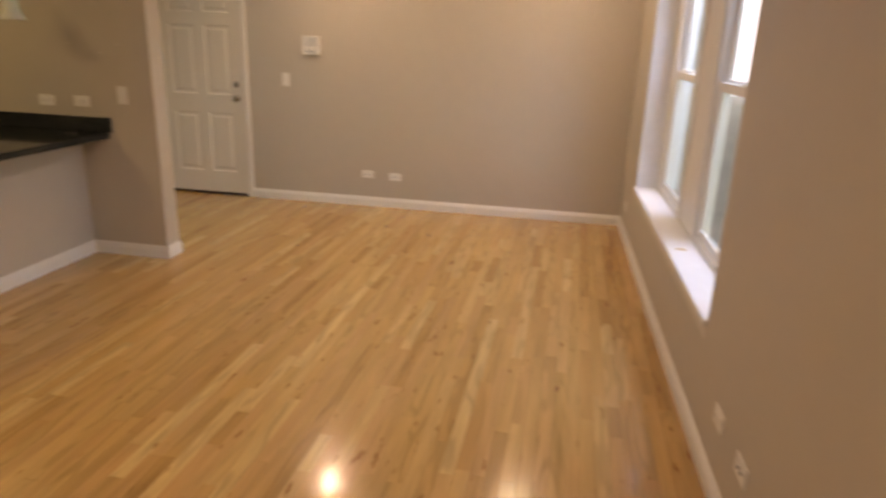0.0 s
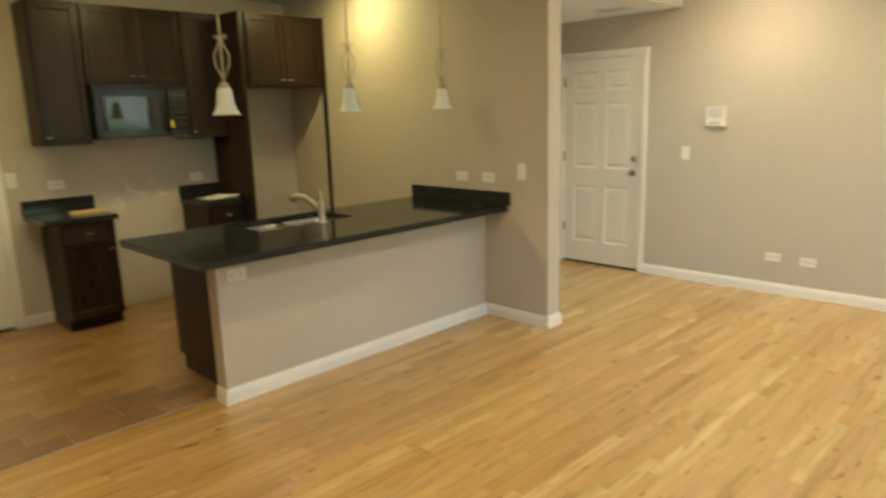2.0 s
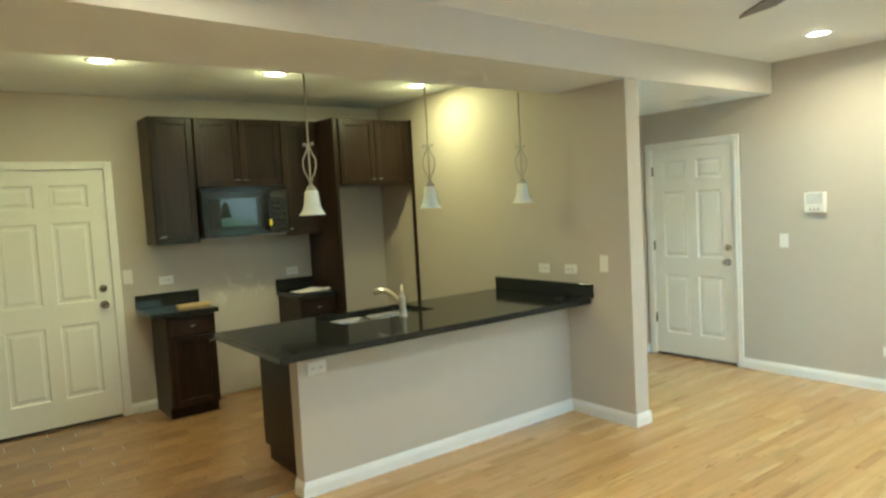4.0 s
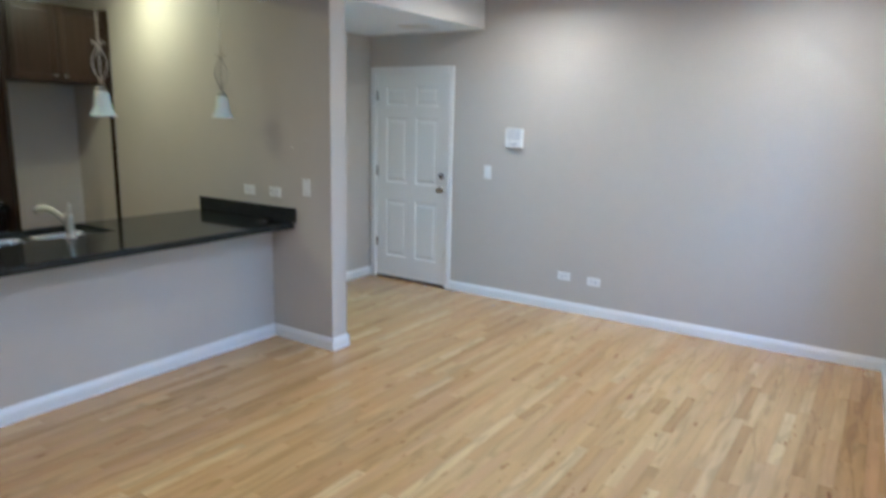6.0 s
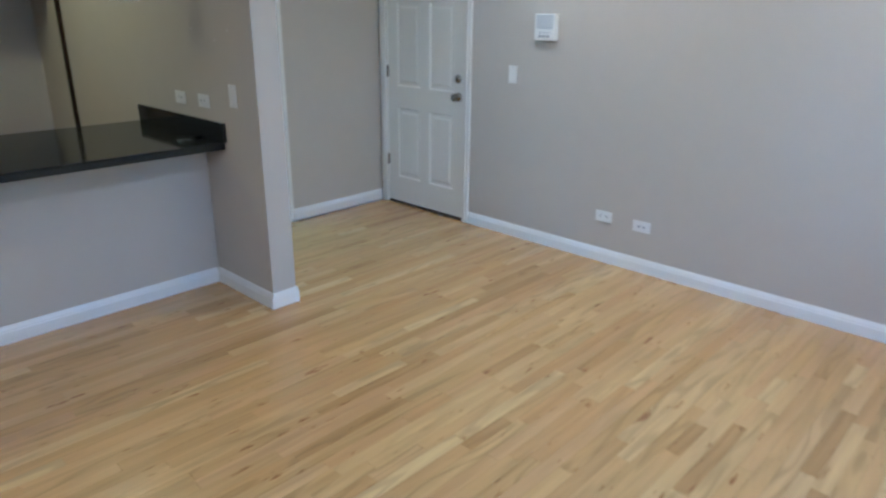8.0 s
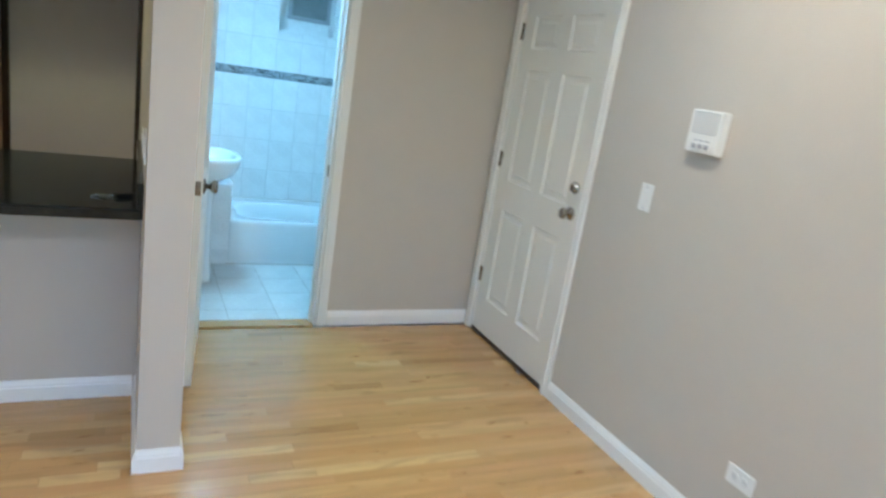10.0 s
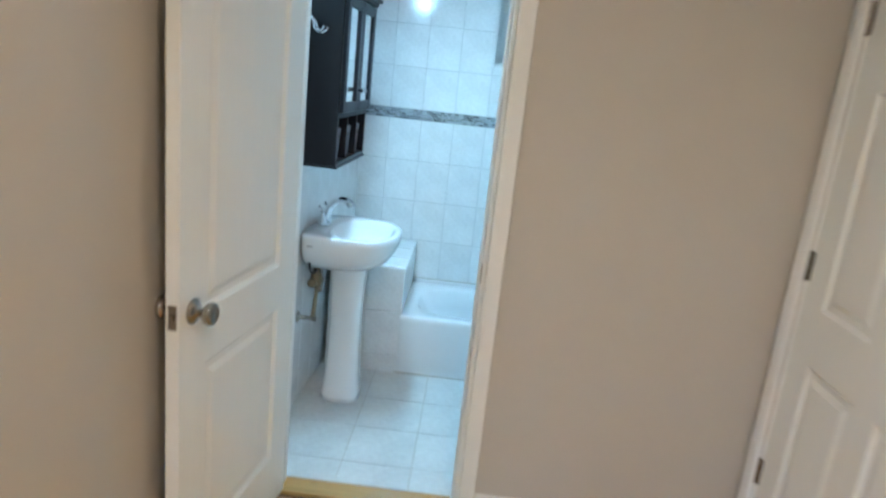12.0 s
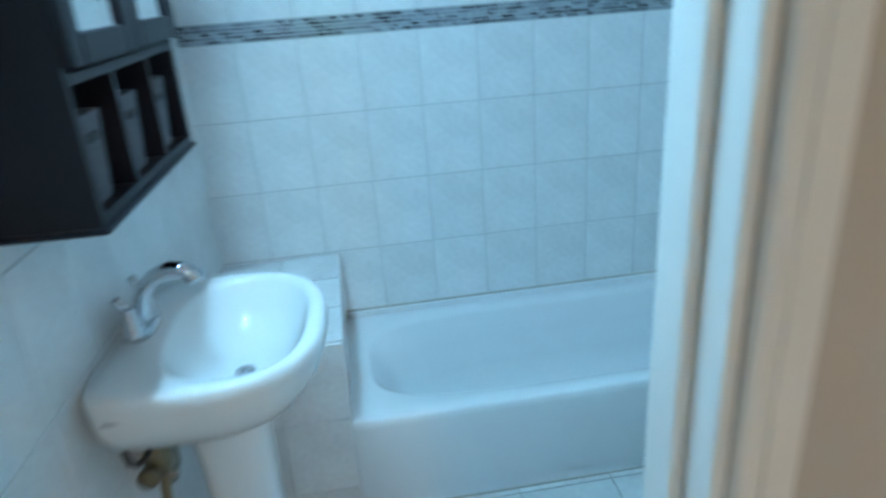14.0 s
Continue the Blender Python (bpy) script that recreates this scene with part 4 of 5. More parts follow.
for k, (y, inner, lab) in enumerate(((-2.803, 1, "tall dark end panel with pale maple inside"),)):
    t = thing("fridge_panel", lab, "cabinet panel", (0, y, 0), group="fridge bay panels")
    part("panel", boxes((KX + 0.0005, KX + 0.62, 0, 0.011, 0, UT), bevel=0.001), ESPRESSO, t)
    if inner > 0:
        part("lining", boxes((KX + 0.030, KX + 0.612, 0.0112, 0.0150, 0, 1.833)), MAPLE, t, "pale maple lining")
        part("edge_strip", boxes((KX + 0.600, KX + 0.622, -0.004, 0.028, 0, UT - 0.002), bevel=0.001), ESPRESSO, t)
        part("back_strip", boxes((KX + 0.0006, KX + 0.024, 0.0115, 0.058, 0, 1.833), bevel=0.001), ESPRESSO, t, "dark filler strip")
filler = thing("filler_strip", "narrow dark filler strip at the wall edge", "cabinet panel")
part("strip", boxes((KX + 0.600, KX + 0.622, -1.975, PF - 0.0005, 0, UT - 0.002), bevel=0.001), ESPRESSO, filler)


def base_cabinet(y0, w, label):
    d = 0.50
    c = thing("base_cabinet", label, "kitchen cabinet", (KX + d - 0.019, y0, 0), group="kitchen base cabinets")
    part("body", boxes((-(d - 0.0195), 0, 0, w, 0.09, CT - 0.041), (-(d - 0.0195), -0.06, 0, w, 0, 0.09), bevel=0.002), ESPRESSO, c)
    cab_door(c, 0.006, w - 0.006, 0.10, 0.665, (w - 0.05, 0.61))
    dr = part("drawer", boxes((0.0006, 0.019, 0.006, w - 0.006, 0.675, CT - 0.05), bevel=0.003), ESPRESSO, c)
    part("pull", joined(moved(lathe([(0.005, 0), (0.004, 0.018), (0.001, 0.018)], 10, 'X'), 0.019, w / 2 - 0.012, 0.75), moved(lathe([(0.005, 0), (0.004, 0.018), (0.001, 0.018)], 10, 'X'), 0.019, w / 2 + 0.012, 0.75), tube([(0.038, w / 2 - 0.026, 0.744), (0.042, w / 2 - 0.010, 0.749), (0.042, w / 2 + 0.010, 0.751), (0.038, w / 2 + 0.026, 0.756)], [0.004, 0.0065, 0.0065, 0.004], 8)), CHROME, dr, "small satin nickel pull", True)
    return c


base_cabinet(-4.315, 0.385, "narrow dark espresso base cabinet with one drawer")
base_cabinet(-3.165, 0.350, "narrow dark espresso base cabinet beside the fridge bay")
for y0, y1, lab in ((-4.43, -3.905, "short black granite worktop beside the door"), (-3.185, -2.8045, "short black granite worktop beside the tall panel")):
    c = thing("worktop", lab, "worktop", group="short wall worktops")
    part("slab", boxes((KX + 0.0005, KX + 0.525, y0, y1, CT - 0.04, CT), bevel=0.006, seg=3), GRANITE, c)
    part("upstand", boxes((KX + 0.0006, KX + 0.021, y0, y1, CT + 0.0004, CT + 0.112), bevel=0.003), GRANITE, c)

# peninsula base cabinets
pc = thing("peninsula_cabinet", "dark espresso base cabinets behind the half wall", "kitchen cabinet")
part("body", boxes((-0.10, PW - 0.106, -4.046, -3.72, 0.09, CT - 0.0405), (-0.10, PW - 0.106, -2.87, PF - 0.001, 0.09, CT - 0.0405), (-0.10, PW - 0.106, -3.72, -2.87, 0.09, CT - 0.27), (-0.10, -0.08, -3.72, -2.87, CT - 0.27, CT - 0.0405), (0.40, PW - 0.106, -3.72, -2.87, CT - 0.27, CT - 0.0405), (-0.03, PW - 0.106, -4.04, PF - 0.001, 0, 0.09), bevel=0.001), ESPRESSO, pc)
part("end_panel", boxes((-0.104, PW - 0.1055, -4.060, -4.0465, 0.09, CT - 0.0406), (-0.03, PW - 0.1055, -4.060, -4.0465, 0, 0.09), bevel=0.001), ESPRESSO, pc, "dark espresso end panel")

# microwave
mw = thing("microwave", "black over-range microwave with dark glass door", "microwave", (KX + 0.385, -3.943, 1.425))
part("body", boxes((-0.384, 0, 0.001, 0.759, 0.012, 0.434), bevel=0.004), BLACKGLOSS, mw)
dr = part("door", boxes((0.0006, 0.022, 0.004, 0.570, 0.016, 0.395), bevel=0.005, seg=2), BLACKGLOSS, mw)
part("window", boxes((0.0215, 0.0235, 0.055, 0.505, 0.075, 0.335), bevel=0.001), BLACKGLASS, dr, "dark reflective glass")
part("handle", tube([(0.022, 0.545, 0.055), (0.050, 0.545, 0.075), (0.052, 0.545, 0.20), (0.050, 0.545, 0.335), (0.022, 0.545, 0.355)], 0.009, 10), BLACKGLOSS, dr, "", True)
cp = part("control_panel", boxes((0.0006, 0.020, 0.576, 0.755, 0.016, 0.395), bevel=0.004), BLACKGLASS, mw)
part("display", boxes((0.0195, 0.0208, 0.60, 0.73, 0.335, 0.370)), DARKSLOT, cp)
for r in range(5):
    for q in range(3):
        part("key", boxes((0.0197, 0.0207, 0.602 + q * 0.045, 0.637 + q * 0.045, 0.065 + r * 0.05, 0.098 + r * 0.05)), BLACKGLOSS, cp)
part("tag", boxes((0.0205, 0.0215, 0.580, 0.603, 0.085, 0.140)), YELLOW, cp, "small yellow tag")
part("vent_grille", boxes((0.0006, 0.016, 0.004, 0.755, 0.399, 0.432), bevel=0.002), BLACKGLOSS, mw)
for k in range(4):
    part("vent_slat", boxes((0.0155, 0.0195, 0.02, 0.74, 0.402 + k * 0.0075, 0.4055 + k * 0.0075)), BLACKGLOSS, mw)
part("underside", boxes((-0.37, -0.01, 0.02, 0.74, 0.0, 0.0118)), GREYP, mw)


# pendants over the worktop
def pendant(y):
    p = thing("pendant_lamp", "unlit pendant lamp with frosted bell shade and scrolls", "pendant lamp", (0.548, y, KCEIL), group="pendants over the worktop")
    part("canopy", lathe([(0.060, -0.0005), (0.062, -0.006), (0.050, -0.016), (0.020, -0.024), (0.008, -0.032)], 24), IRONW, p, "", True)
    part("rod", lathe([(0.0055, -0.03), (0.0055, -0.80), (0.0055, -0.885)], 10), IRONW, p, "", True)
    for s in (0, 180):
        pts = [(0.030, 0, -0.628), (0.038, 0, -0.618), (0.034, 0, -0.608), (0.020, 0, -0.612), (0.008, 0, -0.635), (0.018, 0.006, -0.668), (0.037, 0.012, -0.705), (0.043, 0.006, -0.745), (0.034, 0, -0.785), (0.016, -0.004, -0.818), (0.004, 0, -0.850), (-0.012, 0, -0.872), (-0.026, 0, -0.868)]
        o = part("scroll", tube(pts, [0.003] + [0.0045] * 10 + [0.004, 0.003], 8), IRONW, p, "curled metal scroll", True)
        o.matrix_basis = pose(0, 0, 0, 0, 0, s + 25)
    part("socket_cap", lathe([(0.010, -0.852), (0.020, -0.862), (0.030, -0.878), (0.031, -0.888), (0.020, -0.890)], 20), IRONW, p, "", True)
    part("shade", lathe([(0.028, -0.884), (0.036, -0.890), (0.041, -0.905), (0.043, -0.935), (0.047, -0.965), (0.055, -0.995), (0.068, -1.018), (0.078, -1.030), (0.076, -1.031), (0.066, -1.019), (0.052, -0.994), (0.044, -0.964), (0.040, -0.935), (0.038, -0.905), (0.030, -0.893)], 32), SHADE, p, "frosted white glass bell", True)
    for o in p.children:
        if o.name.split(".")[0] not in ("canopy", "rod"):
            o.location.z -= 0.018
    return p


for y in (-3.921, -3.060, -2.218):
    pendant(y)

# small things on the worktops
bd = thing("wood_offcut", "pale pine offcut lying on the short worktop", "wood offcut", (KX + 0.27, -4.03, CT))
part("board", boxes((-0.05, 0.05, -0.135, 0.125, 0.0003, 0.022), bevel=0.003), PINE, bd)
pp = thing("paper_stack", "crumpled white papers lying on the worktop", "papers", (KX + 0.33, -2.99, CT), 12)
for k in range(4):
    bm = bmesh.new()
    bmesh.ops.create_grid(bm, x_segments=8, y_segments=10, size=0.5)
    for v in bm.verts:
        x, y = v.co.x, v.co.y
        v.co = (x * 0.22, y * 0.30, 0.002 + k * 0.005 + 0.006 * (1 + noise.noise((x * 3 + k * 5, y * 3, k))))
    o = part("sheet", bm, PAPER, pp)
    o.matrix_basis = pose(0.01 * k, 0.02 * (k % 2), 0, 0, 0, k * 9 - 12)
    sol = o.modifiers.new("thickness", 'SOLIDIFY')
    sol.thickness = 0.0015
ks = thing("key_bunch", "keys on a ring with a black fob", "keys", (0.745, -2.04, CT), 20)
part("fob", boxes((-0.024, 0.024, -0.004, 0.060, 0.0005, 0.018), bevel=0.006, seg=2), BLACKGLOSS, ks)
ring = [(0.016 * math.cos(a), -0.022 + 0.016 * math.sin(a), 0.006) for a in (2 * math.pi * k / 18 for k in range(19))]
part("ring", tube(ring, 0.0014, 8), CHROME, ks, "", True)
for a in (200, 245):
    o = part("key", joined(moved(lathe([(0.012, 0), (0.012, 0.002)], 14), 0, 0, 0.003), boxes((0.010, 0.042, -0.004, 0.004, 0.003, 0.005)), boxes((0.020, 0.042, -0.006, -0.003, 0.003, 0.005))), STEEL, ks)
    o.matrix_basis = pose(-0.004, -0.046, 0.002 + a * 1e-5, 0, 6, a)


# ---- bathroom ----
# ledge boxed in with tile, tub, basin, cabinet
LZ = 0.575
TZ = 0.322
SWY = TY + 0.010     # tiled face of the basin wall
FWX = TX + 0.010     # tiled face of the far wall
SKEW = pose(FWX, SWY, 0, 0, 0, -2.0) @ pose(-FWX, -SWY, 0)     # the basin wall runs off square, turned about the far corner


def on_basin_wall(ob):
    ob.matrix_basis = SKEW @ ob.matrix_basis


ledge = setting("tiled_ledge", boxes((FWX + 0.0005, -1.128, SWY + 0.0005, -1.358, 0, LZ - 0.008)), GROUTL, "white tiled boxed ledge at the tub head", "ledge")

tub = thing("bathtub", "white enamel bathtub with a plain apron", "bathtub")
X0, X1, Y0, Y1 = FWX + 0.001, -1.112, -1.360, TR - 0.001
cx, cy, a, b = (X0 + X1) / 2, (Y0 + Y1) / 2, (X1 - X0) / 2, (Y1 - Y0) / 2
N = 96
rings = [oval(cx, cy, 0.0, a - 0.006, b, 60, N), oval(cx, cy, 0.045, a - 0.006, b, 60, N), oval(cx, cy, 0.052, a - 0.003, b, 60, N), oval(cx, cy, TZ - 0.030, a - 0.001, b, 60, N), oval(cx, cy, TZ - 0.008, a, b, 60, N), oval(cx, cy, TZ - 0.001, a - 0.006, b - 0.004, 40, N), oval(cx, cy, TZ, a - 0.014, b - 0.010, 30, N),
         oval(cx, cy - 0.01, TZ, a - 0.062, b - 0.075, 4.0, N), oval(cx, cy - 0.01, TZ - 0.010, a - 0.072, b - 0.088, 3.8, N), oval(cx, cy, TZ - 0.10, a - 0.088, b - 0.135, 3.6, N), oval(cx, cy, TZ - 0.20, a - 0.105, b - 0.200, 3.5, N), oval(cx, cy, TZ - 0.255, a - 0.150, b - 0.27, 3.2, N)]
part("tub_shell", loft(rings, False, True), ENAMEL, tub, "", True)
part("back_flange", boxes((X0 - 0.0008, X0 + 0.014, Y0 + 0.02, Y1 - 0.02, TZ - 0.004, TZ + 0.024), bevel=0.004, seg=2), ENAMEL, tub)
part("caulk_line", boxes((X0 - 0.0008, X0 + 0.006, Y0, Y1, TZ + 0.024, TZ + 0.030)), GROUT, tub, "greyed caulk line")
part("caulk_line", boxes((X1 - 0.012, X1 - 0.002, Y0 + 0.002, Y1 - 0.002, 0.0005, 0.007)), GROUT, tub, "greyed caulk line")
part("drain", moved(lathe([(0.03, 0), (0.028, 0.003), (0.001, 0.002)], 18), cx, Y1 - 0.4, TZ - 0.2548), CHROME, tub, "", True)

# pedestal basin
bs = thing("pedestal_basin", "white porcelain pedestal basin on a tapered column", "pedestal basin", (-0.822, SWY, 0))
RZ = 0.828


def basin_ring(z, w, d0, d1, power=2.6, n=56):
    """Flat-backed ring: half width w, back at d0, front at d1."""
    out = []
    for i in range(n):
        t = 2 * math.pi * i / n
        c, s = math.cos(t), math.sin(t)
        if s < 0:
            x = w * math.copysign(abs(c) ** (2 / 7), c)
            y = d0 + (d1 - d0) * 0.42 * (1 - abs(s) ** (2 / 7))
        else:
            x = w * math.copysign(abs(c) ** (2 / power), c)
            y = d0 + (d1 - d0) * (0.42 + 0.58 * abs(s) ** (2 / power))
        out.append((x, y, z))
    return out


on_basin_wall(bs)
rings = [basin_ring(RZ - 0.185, 0.085, 0.06, 0.24), basin_ring(RZ - 0.165, 0.15, 0.012, 0.30), basin_ring(RZ - 0.125, 0.215, 0.002, 0.365), basin_ring(RZ - 0.075, 0.245, 0.001, 0.398), basin_ring(RZ - 0.030, 0.253, 0.001, 0.410), basin_ring(RZ - 0.008, 0.252, 0.001, 0.410), basin_ring(RZ, 0.244, 0.004, 0.402),
         oval(0, 0.238, RZ - 0.001, 0.212, 0.140, 2.7, 56), oval(0, 0.238, RZ - 0.012, 0.202, 0.131, 2.6, 56), oval(0, 0.236, RZ - 0.06, 0.180, 0.113, 2.4, 56), oval(0, 0.232, RZ - 0.105, 0.120, 0.078, 2.2, 56), oval(0, 0.23, RZ - 0.122, 0.04, 0.03, 2, 56)]
bm = bmesh.new()
vs = [[bm.verts.new(p) for p in r] for r in rings]
for r0, r1 in zip(vs, vs[1:]):
    for i in range(56):
        j = (i + 1) % 56
        bm.faces.new((r0[i], r0[j], r1[j], r1[i]))
bm.faces.new(vs[0][::-1])
bm.faces.new(vs[-1])
part("bowl", bm, PORCELAIN, bs, "", True)
part("maker_mark", boxes((0.2475, 0.2495, 0.045, 0.085, RZ - 0.046, RZ - 0.041)), GREYP, bs)
part("drain", moved(lathe([(0.022, 0), (0.020, 0.004), (0.008, 0.003), (0.001, 0.003)], 18), 0, 0.23, RZ - 0.1215), CHROME, bs, "", True)
prof = [(0.0, 0.098, 0.092), (0.03, 0.096, 0.090), (0.10, 0.084, 0.082), (0.25, 0.072, 0.074), (0.42, 0.070, 0.072), (0.55, 0.076, 0.076), (0.645, 0.088, 0.086), (0.70, 0.10, 0.10)]
part("pedestal", loft([oval(0.005, 0.185, z, w, d, 3.0, 40) for z, w, d in prof]), PORCELAIN, bs, "", True)

fa = thing("basin_faucet", "chrome basin faucet with arched spout", "faucet", (-0.822, SWY, RZ))
on_basin_wall(fa)
part("base", loft([oval(0, 0.055, 0.0005, 0.055, 0.026, 2.6, 28), oval(0, 0.055, 0.008, 0.053, 0.024, 2.6, 28), oval(0, 0.055, 0.012, 0.045, 0.018, 2.6, 28)]), CHROME, fa, "", True)
part("spout", tube([(0, 0.055, 0.010), (0, 0.058, 0.045), (0, 0.072, 0.085), (0, 0.098, 0.112), (0, 0.130, 0.124), (0, 0.158, 0.120), (0, 0.172, 0.104), (0, 0.175, 0.094)], [0.020, 0.018, 0.0165, 0.016, 0.016, 0.0165, 0.018, 0.018], 14), CHROME, fa, "", True)
for s in (-1, 1):
    part("valve", moved(lathe([(0.024, 0.008), (0.022, 0.018), (0.019, 0.020), (0.020, 0.026), (0.017, 0.030), (0.018, 0.038), (0.015, 0.042), (0.015, 0.050), (0.011, 0.058), (0.013, 0.066), (0.001, 0.072)], 18), s * 0.042, 0.052, 0), CHROME, fa, "", True)
    part("lever", tube([(s * 0.042, 0.052, 0.064), (s * 0.046, 0.044, 0.080), (s * 0.052, 0.034, 0.094)], [0.007, 0.006, 0.008], 10), CHROME, fa, "", True)

pl = thing("basin_plumbing", "brass stop valves with hoses under the basin", "plumbing", (-0.646, SWY, 0.0))
on_basin_wall(pl)
part("wall_flange", moved(lathe([(0.027, 0.0005), (0.026, 0.006), (0.018, 0.011), (0.010, 0.014), (0.010, 0.062), (0.013, 0.064), (0.013, 0.084), (0.001, 0.086)], 20, 'Y'), 0, 0, 0.435), PEWTER, pl, "", True)
part("supply_pipe", tube([(0, 0.070, 0.440), (-0.012, 0.070, 0.465), (-0.040, 0.066, 0.505), (-0.066, 0.062, 0.545), (-0.074, 0.060, 0.580)], [0.011, 0.010, 0.010, 0.010, 0.011], 10), BRASS, pl, "dull brass supply pipe", True)
part("brass_valve", joined(moved(lathe([(0.001, -0.036), (0.018, -0.034), (0.026, -0.022), (0.028, 0.0), (0.024, 0.022), (0.015, 0.032), (0.014, 0.06)], 14), -0.070, 0.058, 0.600), moved(lathe([(0.010, 0), (0.011, 0.030), (0.020, 0.032), (0.020, 0.046), (0.001, 0.048)], 12, 'X'), -0.062, 0.052, 0.592)), BRASS, pl, "tarnished brass valve", True)
part("stop_valve", joined(moved(lathe([(0.015, -0.03), (0.018, -0.02), (0.018, 0.015), (0.012, 0.03), (0.012, 0.09)], 14), -0.108, 0.066, 0.575), moved(lathe([(0.008, 0), (0.008, 0.018), (0.017, 0.020), (0.017, 0.030), (0.001, 0.032)], 12, 'X'), -0.100, 0.070, 0.552)), PEWTER, pl, "", True)
for x, y in ((-0.070, 0.058), (-0.108, 0.066)):
    part("riser", tube([(x, y, 0.62), (x - 0.004, y, 0.66), (x - 0.006, y, 0.705)], 0.009, 10), HOSE, pl, "", True)
part("black_hose", tube([(0.035, 0.050, 0.705), (0.030, 0.052, 0.672), (0.010, 0.056, 0.650), (-0.030, 0.060, 0.642), (-0.066, 0.060, 0.646)], 0.0055, 8), DARKSLOT, pl, "thin black hose", True)

# wall cabinet
CX, CW, CD, CH = -1.052, 0.540, 0.160, 0.665
cb = thing("bath_cabinet", "dark wall cabinet with mirrored doors and open cubbies", "bathroom cabinet", (CX, SWY, 1.144))
on_basin_wall(cb)
for x0, x1 in ((0, 0.016), (CW - 0.016, CW)):
    part("side_panel", boxes((x0, x1, 0.0005, CD, 0, CH), bevel=0.0015), NAVYCAB, cb)
for z in (0, 0.190):
    part("shelf", boxes((0.0162, CW - 0.0162, 0.0005, CD, z, z + 0.016), bevel=0.0015), NAVYCAB, cb)
part("top_panel", boxes((0.0162, CW - 0.0162, 0.0005, CD, CH - 0.016, CH), bevel=0.0015), NAVYCAB, cb)
part("back_panel", boxes((0.0162, CW - 0.0162, 0.0005, 0.008, 0.0162, CH - 0.0162)), NAVYCAB, cb)
part("bottom_lip", boxes((-0.004, CW + 0.004, 0.0005, CD + 0.008, -0.010, -0.0005), bevel=0.003), NAVYCAB, cb)
part("crown", joined(boxes((-0.010, CW + 0.010, 0.0005, CD + 0.024, CH + 0.0005, CH + 0.018), bevel=0.004), boxes((-0.022, CW + 0.022, 0.0005, CD + 0.040, CH + 0.0185, CH + 0.036), bevel=0.005)), NAVYCAB, cb)
for x in (CW / 3, 2 * CW / 3):
    part("divider", boxes((x - 0.006, x + 0.006, 0.0085, CD - 0.002, 0.0165, 0.1895)), NAVYCAB, cb)
for k in range(2):
    x0 = 0.003 + k * (CW / 2 - 0.001)
    x1 = x0 + CW / 2 - 0.005
    s, z0, z1 = 0.042, 0.212, CH - 0.004
    d = part("mirror_door", boxes((x0, x0 + s, CD + 0.0006, CD + 0.018, z0, z1), (x1 - s, x1, CD + 0.0006, CD + 0.018, z0, z1), (x0 + s, x1 - s, CD + 0.0006, CD + 0.018, z0, z0 + s), (x0 + s, x1 - s, CD + 0.0006, CD + 0.018, z1 - s, z1), bevel=0.003), NAVYCAB, cb)
    part("mirror", boxes((x0 + s, x1 - s, CD + 0.0006, CD + 0.009, z0 + s, z1 - s)), MIRROR, d, "clear mirror panel")
    kx = x1 - 0.02 if k == 0 else x0 + 0.02
    part("knob", moved(lathe([(0.005, 0), (0.004, 0.012), (0.010, 0.018), (0.011, 0.024), (0.006, 0.028), (0.001, 0.029)], 16, 'Y'), kx, CD + 0.018, 0.300), CHROME, d, "round chrome knob", True)
for k in range(3):
    x0 = 0.026 + k * CW / 3
    bk = thing("basket", "grey fabric basket in a cabinet cubby", "storage basket", (CX + x0 + 0.070, SWY + 0.090, 1.144 + 0.0165), group="cubby baskets")
    on_basin_wall(bk)
    w, dp, hh = 0.058, 0.055, 0.128
    bm = loft([oval(0, 0, 0, w - 0.008, dp - 0.008, 8, 28), oval(0, 0, hh, w, dp, 8, 28), oval(0, 0, hh, w - 0.004, dp - 0.004, 8, 28), oval(0, 0, 0.006, w - 0.012, dp - 0.012, 8, 28)])
    part("body", bm, BASKET, bk)
    part("label_holder", boxes((-0.020, 0.020, dp - 0.006, dp + 0.002, 0.088, 0.102), bevel=0.001), DARKSLOT, bk)

# vanity light above the cabinet
vl = thing("vanity_light", "lit bar light with frosted tube above cabinet", "wall lamp", (-0.80, SWY, 2.06))
on_basin_wall(vl)
part("back_plate", boxes((-0.28, 0.28, 0.0005, 0.022, -0.04, 0.04), bevel=0.004), CHROME, vl)
part("tube_shade", moved(lathe([(0.001, -0.262), (0.034, -0.262), (0.036, -0.255), (0.036, 0.255), (0.034, 0.262), (0.001, 0.262)], 20, 'X'), 0, 0.075, 0.01), LITBATH, vl, "glowing frosted tube", True)
for s in (-1, 1):
    part("arm", tube([(s * 0.2, 0.02, 0), (s * 0.2, 0.045, 0.005)], 0.010, 10), CHROME, vl)

